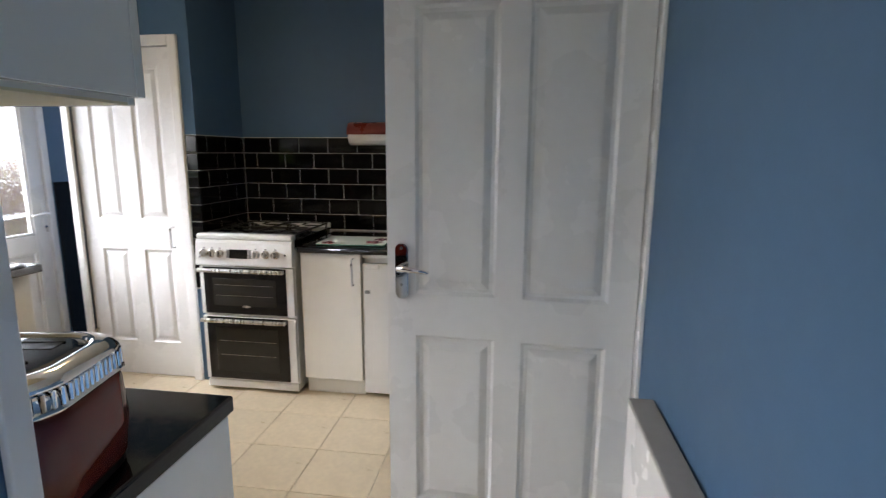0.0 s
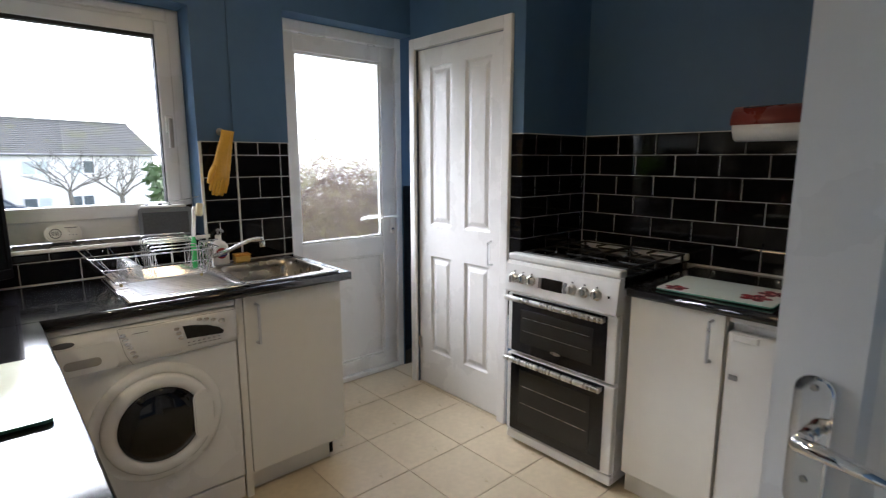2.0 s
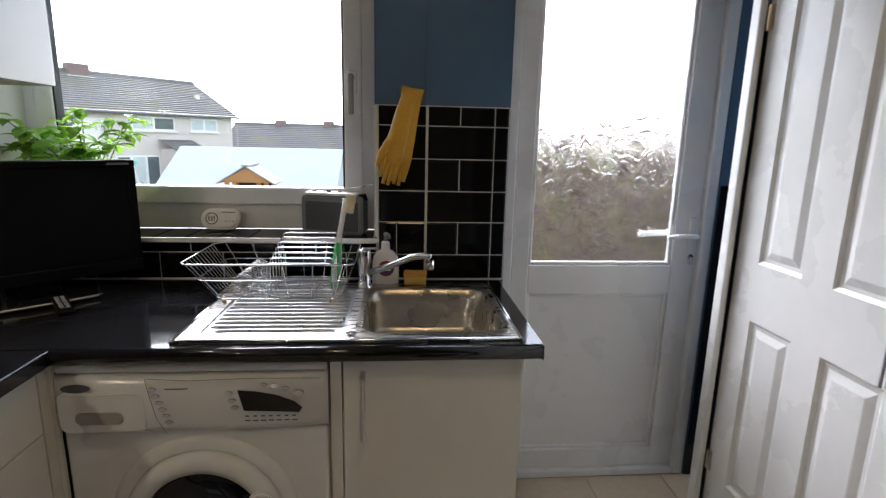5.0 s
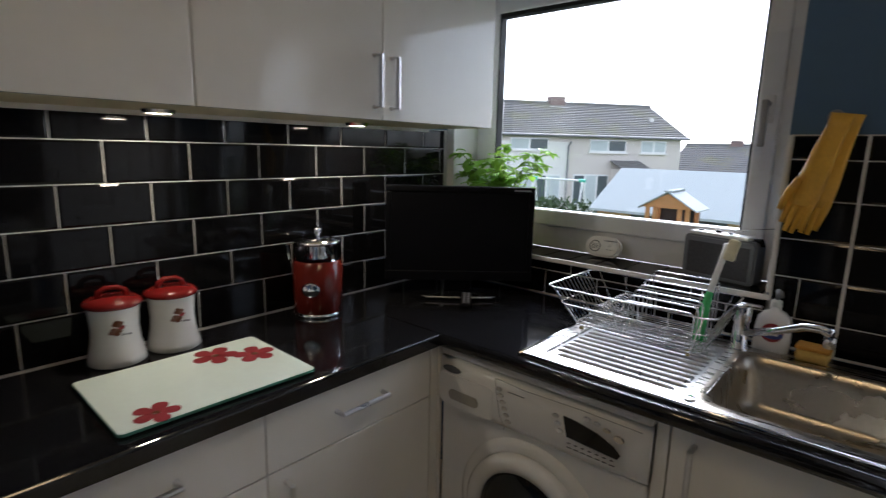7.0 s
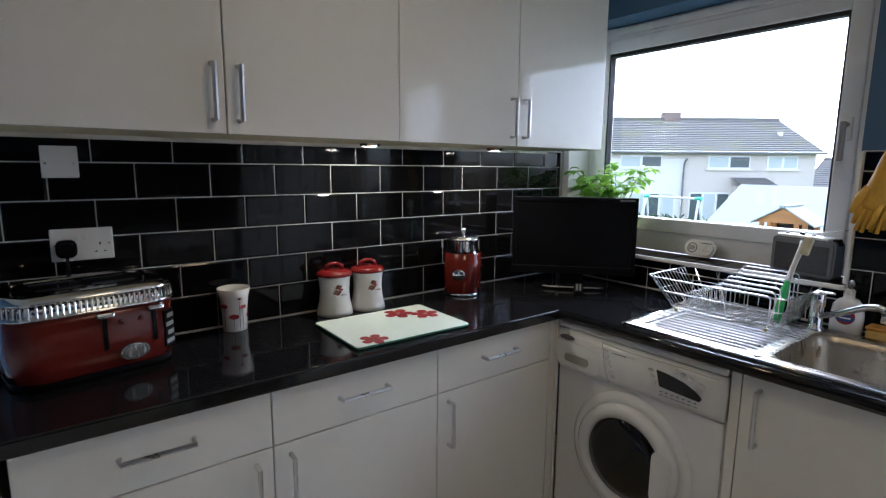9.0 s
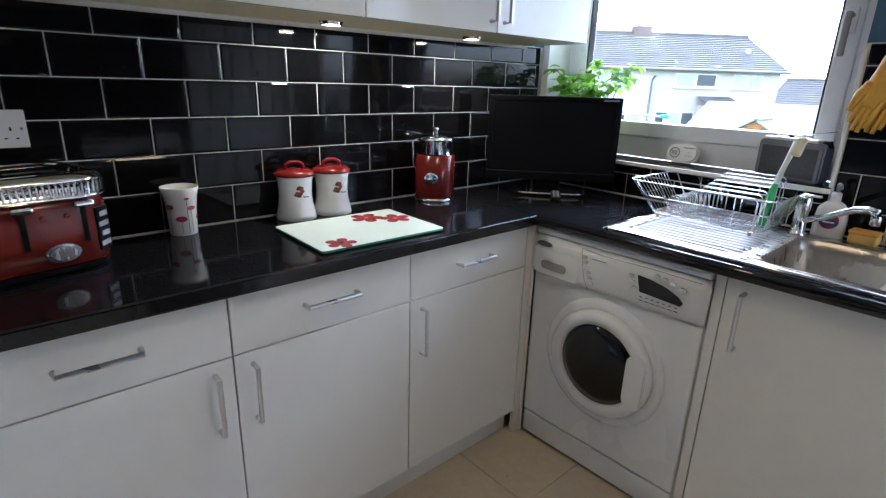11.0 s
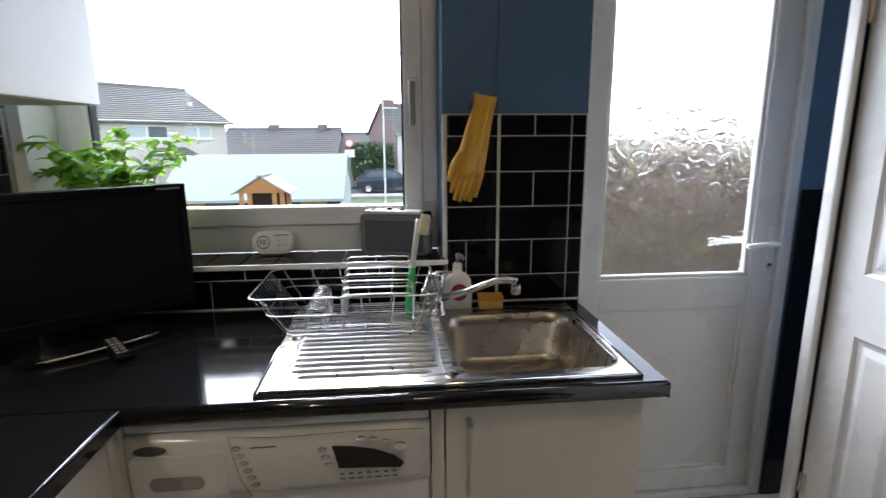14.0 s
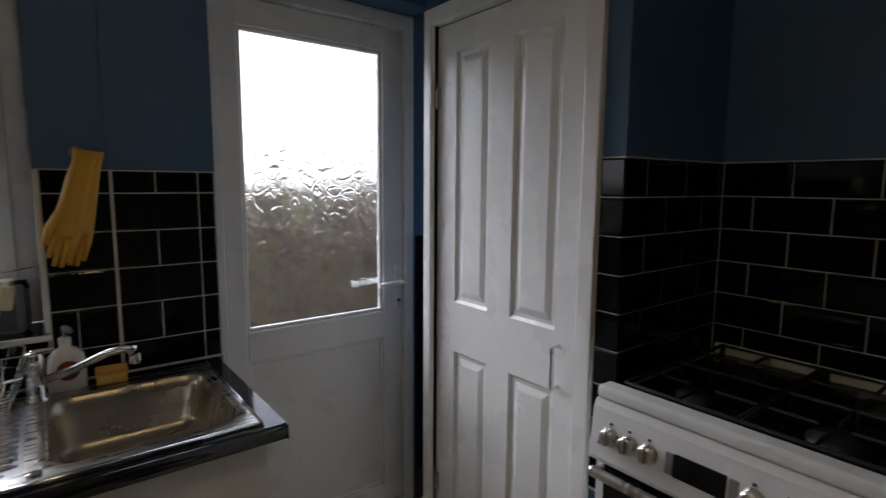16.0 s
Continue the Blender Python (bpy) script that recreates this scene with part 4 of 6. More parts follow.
def remote_control():
    r = empty("remote_control", pose(-1.985, 0.735, TOP, 0, 0, 38), "slim dark remote control with pale buttons lying on the worktop", "remote control")
    part("body", box(-0.08, 0.08, -0.02, 0.02, 0.0, 0.016, 0.006), M_BLACK, r)
    for i in range(6):
        for j in range(2):
            part("button", box(-0.065 + i * 0.022, -0.052 + i * 0.022, -0.012 + j * 0.014, -0.002 + j * 0.014, 0.015, 0.018, 0.001), M_GREY, r)


remote_control()


def house_plant():
    p = empty("potted_plant", pose(-2.375, 0.62, 1.054), "leafy green basil plant in a pot on the window sill", "plant")
    part("pot", lathe([(0, 0), (0.032, 0), (0.042, 0.085), (0.045, 0.085), (0.045, 0.095), (0.038, 0.095), (0.036, 0.082), (0, 0.082)], 24), M_POT, p)
    rnd = random.Random(11)
    verts, faces = [], []
    for s in range(19):
        top = Vector((rnd.uniform(-0.02, 0.14), rnd.uniform(-0.20, 0.22), rnd.uniform(0.24, 0.40) - 0.3 * abs(rnd.uniform(-0.1, 0.1))))
        base = Vector((rnd.uniform(-0.015, 0.015), rnd.uniform(-0.015, 0.015), 0.08))
        pts = [base.lerp(top, k / 5) + Vector((0, 0, 0.035 * math.sin(math.pi * k / 5))) for k in range(6)]
        part("stem", tube(pts, 0.0022, 5, taper=[0.0026, 0.0024, 0.0022, 0.002, 0.0017, 0.0013]), M_STEM, p)
        for k in (2, 3, 4, 5, 5):
            for q in range(4 if k > 3 else 3):
                c = pts[k] + Vector((rnd.uniform(-0.012, 0.012), rnd.uniform(-0.02, 0.02), rnd.uniform(-0.008, 0.012)))
                L, W = rnd.uniform(0.036, 0.064), rnd.uniform(0.012, 0.021)
                az, dip = rnd.uniform(0, 2 * math.pi), rnd.uniform(-0.5, 0.35)
                d = Vector((math.cos(az) * math.cos(dip), math.sin(az) * math.cos(dip), math.sin(dip)))
                sd = d.cross(Vector((0, 0, 1))).normalized()
                up = sd.cross(d)
                i0 = len(verts)
                for f, wd, dz in ((0, 0, 0), (0.3, 0.85, 0.003), (0.6, 1.0, 0.001), (0.85, 0.55, -0.004), (1, 0, -0.010)):
                    m = c + d * L * f + up * dz
                    verts += [m - sd * W * wd + up * 0.003 * wd, m - up * 0.002, m + sd * W * wd + up * 0.003 * wd]
                for r in range(4):
                    o = i0 + r * 3
                    faces += [(o, o + 1, o + 4, o + 3), (o + 1, o + 2, o + 5, o + 4)]
    me = bpy.data.meshes.new("leaves")
    me.from_pydata(verts, [], faces)
    me.materials.append(M_LEAF)
    for q in me.polygons:
        q.use_smooth = True
    ob = new("leaves", me)
    ob.parent = p
    tagged(ob, "small bright green leaves", kind="stuff")


house_plant()


def alarm():
    a = empty("gas_alarm", pose(-2.412, 1.035, 1.0545, 0, -14, 0), "white oval carbon monoxide alarm leaning on the window frame", "alarm")
    out = round_rect(-0.066, 0.066, 0.0, 0.074, 0.036, 8)
    part("case", moved(prism(out, 0, 0.030, bevel=0.008), FACE_E), M_PLAST, a)
    part("speaker_ring", moved(lathe([(0.021, 0.0), (0.021, 0.0012), (0.018, 0.0012), (0.018, 0.0)], 28), pose(0.030, -0.028, 0.037) @ FACE_E), M_INK, a)
    for i in range(5):
        part("slot", box(0.0302, 0.031, -0.040 + i * 0.005, -0.038 + i * 0.005, 0.028, 0.046), M_INK, a)
    part("test_button", moved(lathe([(0, 0), (0.008, 0), (0.007, 0.002), (0, 0.0025)], 16), pose(0.030, 0.025, 0.046) @ FACE_E), M_CERAM, a)
    for y, z in ((0.018, 0.026), (0.030, 0.026), (0.042, 0.026)):
        part("indicator", box(0.0302, 0.0312, y, y + 0.004, z, z + 0.004), M_GREY, a)
    part("label_print", box(0.0302, 0.0308, 0.005, 0.05, 0.058, 0.061), M_INK, a)


alarm()


def radio():
    r = empty("radio", pose(-2.375, 1.432, 1.054, 0, 0, -15), "grey portable radio with a pale top and a raised aerial", "radio")
    part("body", moved(prism(round_rect(-0.112, 0.112, 0.0, 0.132, 0.016), -0.030, 0.030, bevel=0.006), FACE_E), M_RADIO, r)
    part("speaker_grille", box(0.0302, 0.0325, -0.095, 0.095, 0.012, 0.112, 0.001), mat("radio_mesh", (0.10, 0.10, 0.105), 0.45, 0.6, vary=0.3, scale=120), r)
    part("top_cover", box(-0.026, 0.026, -0.100, 0.085, 0.131, 0.143, 0.005), M_PLAST, r, "pale silver top with controls")
    for y in (-0.075, 0.02):
        part("dial", lathe([(0, 0), (0.008, 0), (0.007, 0.005), (0, 0.005)], 14, centre=(0.0, y, 0.142)), M_BLACK, r)
    part("carry_end", tube([(0, 0.09, 0.13), (0, 0.108, 0.134), (0, 0.112, 0.118)], 0.010, 8), M_BLACK, r)
    part("aerial", tube([(0.0, -0.02, 0.146), (0.004, 0.145, 0.178)], 0.002, 6), M_CHROME, r)
    part("aerial_joint", box(-0.005, 0.005, -0.028, -0.012, 0.141, 0.150, 0.002), M_BLACK, r)


radio()


def dish_rack():
    d = empty("dish_rack", pose(0, 0, TOP + 0.0115), "chrome wire dish rack standing on the sink drainer", "dish rack")
    x0, x1, y0, y1 = -2.23, -1.985, 1.14, 1.49      # base
    X0, X1, Y0, Y1, H = -2.262, -1.955, 1.06, 1.53, 0.118  # rim
    def rim(k, r, nm):
        q = round_rect(x0 + (X0 - x0) * k, x1 + (X1 - x1) * k, y0 + (Y0 - y0) * k, y1 + (Y1 - y1) * k, 0.03, 4)
        z = 0.010 + (H - 0.010) * k
        pts = [(x, y, z) for x, y in q]
        part(nm, tube(pts + pts[:1], r, 8), M_CHROME, d, smooth=True)
    rim(1.0, 0.0027, "top_rail")
    rim(0.55, 0.0019, "side_rail")
    rim(0.02, 0.0026, "base_rail")
    for i in range(6):
        f = i / 5
        y = y0 + 0.02 + (y1 - y0 - 0.04) * f
        yy = Y0 + 0.03 + (Y1 - Y0 - 0.06) * f
        part("wire", tube([(X0, yy, H), (x0, y, 0.012), (x1, y, 0.012), (X1, yy, H)], 0.0017, 6), M_CHROME, d)
    for i in range(12):
        f = i / 11
        x = x0 + 0.02 + (x1 - x0 - 0.04) * f
        xx = X0 + 0.03 + (X1 - X0 - 0.06) * f
        part("wire", tube([(xx, Y0, H), (x, y0, 0.013), (x, y1, 0.013), (xx, Y1, H)], 0.0017, 6), M_CHROME, d)
    # plate hoops, rising towards the window
    for i in range(7):
        x, h = x1 - 0.010 - i * 0.0375, 0.112 + 0.008 * i
        part("plate_hoop", tube([(x, 1.285, 0.014), (x, 1.284, h - 0.012), (x, 1.288, h - 0.003), (x, 1.297, h), (x, 1.455, h), (x, 1.465, h - 0.003), (x, 1.469, h - 0.012), (x, 1.468, 0.014)], 0.0024, 6), M_CHROME, d, smooth=True)
    for i in range(12):
        x = x0 + 0.012 + i * 0.0185
        part("plate_hoop", tube([(x, 1.185, 0.014), (x + 0.004, 1.19, 0.068), (x + 0.010, 1.212, 0.078), (x + 0.014, 1.234, 0.068), (x + 0.016, 1.24, 0.014)], 0.0019, 6), M_CHROME, d, smooth=True)
    for x, y in ((x1 - 0.02, y0 + 0.02), (x1 - 0.02, y1 - 0.03), (x0 + 0.02, y0 + 0.02), (x0 + 0.02, y1 - 0.03)):
        part("rubber_foot", lathe([(0, -0.004), (0.006, -0.004), (0.005, 0.012), (0, 0.012)], 10, centre=(x, y, 0)), M_STRAW, d, "yellowed rubber foot")


dish_rack()


def dish_brush():
    b = empty("dish_brush", pose(-2.08, 1.462, TOP + 0.03, 3, -14, 0), "green and white washing-up brush leaning in the dish rack", "brush")
    part("handle", tube([(0, 0, 0), (0, 0.004, 0.05), (0, 0.012, 0.11), (0, 0.018, 0.145)], 0.010, 10, taper=[0.013, 0.014, 0.011, 0.007]), M_GREEN, b, "translucent green handle", True)
    part("neck", tube([(0, 0.016, 0.135), (0, 0.028, 0.19), (-0.004, 0.040, 0.245), (0.0, 0.046, 0.268)], 0.008, 10, taper=[0.009, 0.008, 0.009, 0.010]), M_PLAST, b, smooth=True)
    part("head", moved(box(-0.006, 0.016, -0.014, 0.014, -0.010, 0.048, 0.006), pose(0.008, 0.055, 0.232, -12, 0, 0)), mat("brush_bristles", (0.72, 0.66, 0.46), 0.9, vary=0.2, scale=60, bump=0.6, bump_scale=220), b, "cream bristle head")


dish_brush()


def soap_bottle():
    s = empty("soap_bottle", pose(-2.225, 1.612, TOP, 0, 0, 4), "white pump soap bottle with a red and blue label", "bottle")
    rings = []
    for z, wx, wy in ((0, 0.026, 0.040), (0.006, 0.029, 0.044), (0.06, 0.028, 0.044), (0.095, 0.025, 0.040), (0.112, 0.017, 0.026), (0.118, 0.013, 0.014), (0.128, 0.013, 0.014)):
        rings.append([(wx * math.copysign(abs(math.cos(a)) ** 0.6, math.cos(a)), wy * math.copysign(abs(math.sin(a)) ** 0.6, math.sin(a)), z) for a in [2 * math.pi * i / 28 for i in range(28)]])
    part("body", ring_stack(rings), M_CERAM, s, smooth=True)
    lab = part("label", moved(prism([(0.026 * math.cos(a), 0.026 * math.sin(a)) for a in [2 * math.pi * i / 24 for i in range(24)]], 0, 0.0015), pose(0.0288, 0, 0.060) @ FACE_E), M_PETAL, s, "round red label")
    part("label_band", moved(prism([(0.026 * math.cos(a), 0.012 * math.sin(a)) for a in [2 * math.pi * i / 20 for i in range(20)]], 0, 0.0025), pose(0.0288, 0, 0.055) @ FACE_E), M_BLUEPR, lab, "dark blue oval")
    part("label_bar", box(0.0316, 0.032, -0.015, 0.015, 0.053, 0.058), M_CERAM, lab)
    part("collar", lathe([(0, 0.128), (0.014, 0.128), (0.014, 0.142), (0.009, 0.146), (0, 0.146)], 20), M_PLAST, s)
    pump = tube([(0, 0, 0.145), (0, 0, 0.166)], 0.005, 10)
    tube([(-0.006, 0, 0.168), (0.020, 0.006, 0.170), (0.034, 0.010, 0.164)], 0.007, 10, bm=pump)
    part("pump", pump, M_GREY, s, smooth=True)


soap_bottle()


def sponge():
    s = empty("sponge", pose(-2.205, 1.71, TOP + 0.007, 0, 0, -4), "yellow and amber washing-up sponge beside the tap", "sponge")
    part("foam", box(-0.028, 0.028, -0.036, 0.036, 0, 0.030, 0.006), M_SPONGE, s)
    part("scourer", box(-0.028, 0.028, -0.038, 0.038, 0.030, 0.040, 0.003), mat("amber_scourer", (0.62, 0.30, 0.05), 0.9, vary=0.2, scale=60, bump=0.6), s)


sponge()


def rubber_gloves():
    g = empty("rubber_gloves", pose(-2.268, 1.672, 1.535), "pair of yellow rubber gloves hung from a hook on the wall", "gloves")
    hook = part("hook", lathe([(0, 0), (0.018, 0), (0.016, 0.006), (0.006, 0.010), (0.005, 0.02), (0, 0.022)], 18), M_GREY, g, "clear suction hook")
    hook.matrix_basis = pose(-0.004, 0.0, 0.0) @ FACE_E
    rnd = random.Random(3)
    def glove(dx, dy, lean, nm):
        m = pose(0.012 + dx, dy, -0.005, lean, 0, 0)
        rings = []
        n = 24
        for k, (z, w, t, c) in enumerate(((0.012, 0.026, 0.004, 0.010), (-0.02, 0.024, 0.010, 0.008), (-0.07, 0.027, 0.014, 0.002), (-0.13, 0.030, 0.016, -0.002), (-0.17, 0.033, 0.016, -0.006), (-0.205, 0.033, 0.014, -0.008), (-0.225, 0.029, 0.012, -0.009))):
            ring = []
            for i in range(n):
                a = 2 * math.pi * i / n
                fold = 1 + 0.22 * math.sin(3 * a + k * 0.6)
                ring.append((t * math.sin(a) * fold, c + w * math.cos(a), z))
            rings.append(ring)
        part(nm, moved(ring_stack(rings), m), M_YELLOW, g, smooth=True)
        for j, (y, L) in enumerate(((0.016, 0.070), (0.002, 0.084), (-0.013, 0.082), (-0.027, 0.062))):
            pts = [(0.0, y, -0.205), (0.004, y * 1.05 - 0.004, -0.235), (0.007, y * 1.0 - 0.010, -0.215 - L)]
            part("finger", moved(tube(pts, 0.011, 12, taper=[0.010, 0.0095, 0.006]), m), M_YELLOW, g, smooth=True)
        part("thumb", moved(tube([(0.004, -0.026, -0.16), (0.008, -0.042, -0.20), (0.010, -0.050, -0.245)], 0.012, 12, taper=[0.014, 0.013, 0.007]), m), M_YELLOW, g, smooth=True)
    glove(0.0, 0.024, -7, "cuff")
    glove(0.022, 0.006, -10, "cuff")


rubber_gloves()


def storage_jar():
    j = empty("storage_jar", pose(-1.562, 0.468, TOP) @ Matrix.Diagonal((1.17, 1.17, 1, 1)), "red metal storage jar with a glass top and chrome lid", "jar")
    part("base_ring", lathe([(0, 0), (0.064, 0), (0.066, 0.004), (0.064, 0.012), (0.062, 0.013)], 40), M_CHROME, j, smooth=True)
    part("body", lathe([(0.062, 0.012), (0.065, 0.016), (0.065, 0.172), (0.060, 0.176)], 44), M_RED, j, smooth=True)
    part("glass_neck", lathe([(0.058, 0.175), (0.056, 0.182), (0.054, 0.222), (0.056, 0.228)], 36), M_JARGLASS, j, smooth=True)
    part("inner_tube", lathe([(0.040, 0.176), (0.040, 0.226)], 30), M_CHROME, j, smooth=True)
    li = part("lid", lathe([(0.058, 0.226), (0.062, 0.230), (0.060, 0.236), (0.030, 0.244), (0.010, 0.246), (0, 0.246)], 40), M_CHROME, j, "polished chrome lid", True)
    part("lid_knob", lathe([(0.006, 0.244), (0.006, 0.254), (0.011, 0.262), (0.010, 0.272), (0, 0.277)], 20), M_CHROME, li, smooth=True)
    part("badge", moved(lathe([(0, 0.004), (0.020, 0.003), (0.024, 0.0), (0.022, -0.002)], 24), pose(0.052, 0.040, 0.092) @ pose(0, 0, 0, 90, 0, 128)), M_CHROME, j, "oval chrome badge", True)
    part("clip", tube([(0.050, -0.02, 0.235), (0.074, -0.028, 0.225), (0.070, -0.026, 0.18)], 0.0022, 6), M_CHROME, j)


storage_jar()


def canister(x, y, turn):
    c = empty("canister", pose(x, y, TOP, 0, 0, turn) @ Matrix.Diagonal((1, 1, 0.9, 1)), "white waisted ceramic canister with a red lid and poppy print", "canister", "pair of kitchen canisters")
    part("body", lathe([(0, 0), (0.060, 0), (0.064, 0.004), (0.062, 0.020), (0.054, 0.060), (0.0515, 0.095), (0.054, 0.135), (0.057, 0.155), (0.055, 0.158), (0, 0.158)], 48), M_CERAM, c, smooth=True)
    li = part("lid", lathe([(0.060, 0.156), (0.064, 0.160), (0.063, 0.167), (0.050, 0.176), (0.020, 0.181), (0, 0.182)], 44), M_REDLID, c, "glossy red domed lid", True)
    part("lid_handle", tube([(-0.030, 0, 0.176), (-0.026, 0, 0.194), (-0.012, 0, 0.202), (0.012, 0, 0.202), (0.026, 0, 0.194), (0.030, 0, 0.176)], 0.007, 10), M_REDLID, li, smooth=True)
    for ax, z, r, mt in ((2, 0.118, 0.012, M_BROWN), (-4, 0.097, 0.014, M_BROWN), (10, 0.108, 0.008, M_PETAL)):
        b = bmesh.new()
        for k in range(4):
            a = radians(k * 90 + 20)
            moved_leaf = [(r * 0.5 * math.cos(a) + r * 0.55 * math.cos(t), r * 0.4 * math.sin(a) + r * 0.42 * math.sin(t)) for t in [2 * math.pi * i / 10 for i in range(10)]]
            prism(moved_leaf, 0.0, 0.0006 + 0.0002 * k, bm=b)
        a = radians(90 + ax)
        rad = 0.0522 + 0.0018 * (abs(z - 0.095) / 0.03)
        part("poppy_print", moved(b, pose(rad * math.cos(a), rad * math.sin(a), z, 0, 0, ax) @ FACE_N), mt, c)
    b = bmesh.new()
    for k in range(5):
        box(-0.028 + k * 0.004, -0.026 + k * 0.004, 0.0510, 0.0526, 0.085, 0.090, bm=b)
    part("lettering", b, M_INK, c)


canister(-0.994, 0.442, -12)
canister(-1.128, 0.440, -8)


def paper_cup():
    c = empty("mug", pose(-0.655, 0.420, TOP) @ Matrix.Diagonal((0.97, 0.97, 0.84, 1)), "tall white flared mug with red poppy print", "mug")
    part("body", lathe([(0, 0), (0.036, 0), (0.038, 0.003), (0.040, 0.08), (0.045, 0.13), (0.052, 0.162), (0.050, 0.163), (0.043, 0.13), (0.037, 0.08), (0.034, 0.006), (0, 0.006)], 44), M_CERAM, c, smooth=True)
    for ax, z, r in ((-18, 0.060, 0.016), (22, 0.095, 0.012), (60, 0.06, 0.013), (-60, 0.10, 0.014), (5, 0.128, 0.007)):
        a = radians(90 + ax)
        rad = 0.0405 + max(0, z - 0.08) * 0.10
        b = prism([(r * math.cos(t), r * 0.6 * math.sin(t)) for t in [2 * math.pi * i / 14 for i in range(14)]], 0, 0.0012)
        pr = part("poppy_print", moved(b, pose(rad * math.cos(a), rad * math.sin(a), z, 0, 0, ax) @ FACE_N), M_PETAL, c)
        part("stem_print", moved(box(-0.0006, 0.0006, -z + 0.012, -0.006, 0, 0.0006), pose((rad - 0.0006) * math.cos(a), (rad - 0.0006) * math.sin(a), z, 0, 0, ax) @ FACE_N), M_INK, pr)


paper_cup()


def flower(parent, x, y, z, r, turn):
    """A printed five-petal flower lying flat."""
    f = part("flower_print", lathe([(0, z + 0.0006), (r * 0.16, z + 0.0006), (r * 0.16, z)], 12, centre=(x, y, 0)), M_BROWN, parent)
    for k in range(5):
        a = radians(turn + 72 * k)
        cx, cy = x + r * 0.55 * math.cos(a), y + r * 0.55 * math.sin(a)
        pts = []
        for i in range(16):
            t = 2 * math.pi * i / 16
            lx, ly = r * 0.44 * math.cos(t), r * 0.33 * math.sin(t) * (1 + 0.25 * math.cos(t))
            pts.append((cx + lx * math.cos(a) - ly * math.sin(a), cy + lx * math.sin(a) + ly * math.cos(a)))
        part("petal_print", prism(pts, z - 0.0002, z + 0.0002 + 0.00008 * k), M_PETAL, f)


def chopping_board(x, y, w, d, turn, spots, label):
    c = empty("chopping_board", pose(x, y, TOP, 0, 0, turn), label, "chopping board", "glass chopping boards")
    part("glass_slab", prism(round_rect(-w / 2, w / 2, -d / 2, d / 2, 0.012), 0.004, 0.0095), M_GLASSEDGE, c, "greenish glass edge")
    part("printed_face", prism(round_rect(-w / 2 + 0.001, w / 2 - 0.001, -d / 2 + 0.001, d / 2 - 0.001, 0.011), 0.0095, 0.0105), M_BOARD, c, "pale frosted top")
    for sx, sy, r, t in spots:
        flower(c, sx, sy, 0.0108, r, t)
    for px, py in ((-1, -1), (1, -1), (1, 1), (-1, 1)):
        part("foot", lathe([(0, 0), (0.008, 0), (0.008, 0.004), (0, 0.004)], 10, centre=(px * (w / 2 - 0.03), py * (d / 2 - 0.03), 0)), M_RUBBER, c)


chopping_board(-1.079, 0.690, 0.415, 0.302, -1, ((-0.075, -0.085, 0.055, 10), (-0.15, -0.03, 0.052, 40), (0.13, 0.11, 0.045, 20)), "frosted glass chopping board with red flowers on the worktop")
chopping_board(-0.41, 2.86, 0.40, 0.30, 2, ((0.12, -0.05, 0.055, 10), (0.15, 0.05, 0.05, 50), (-0.14, -0.10, 0.045, 25)), "frosted glass chopping board with red flowers beside the cooker")


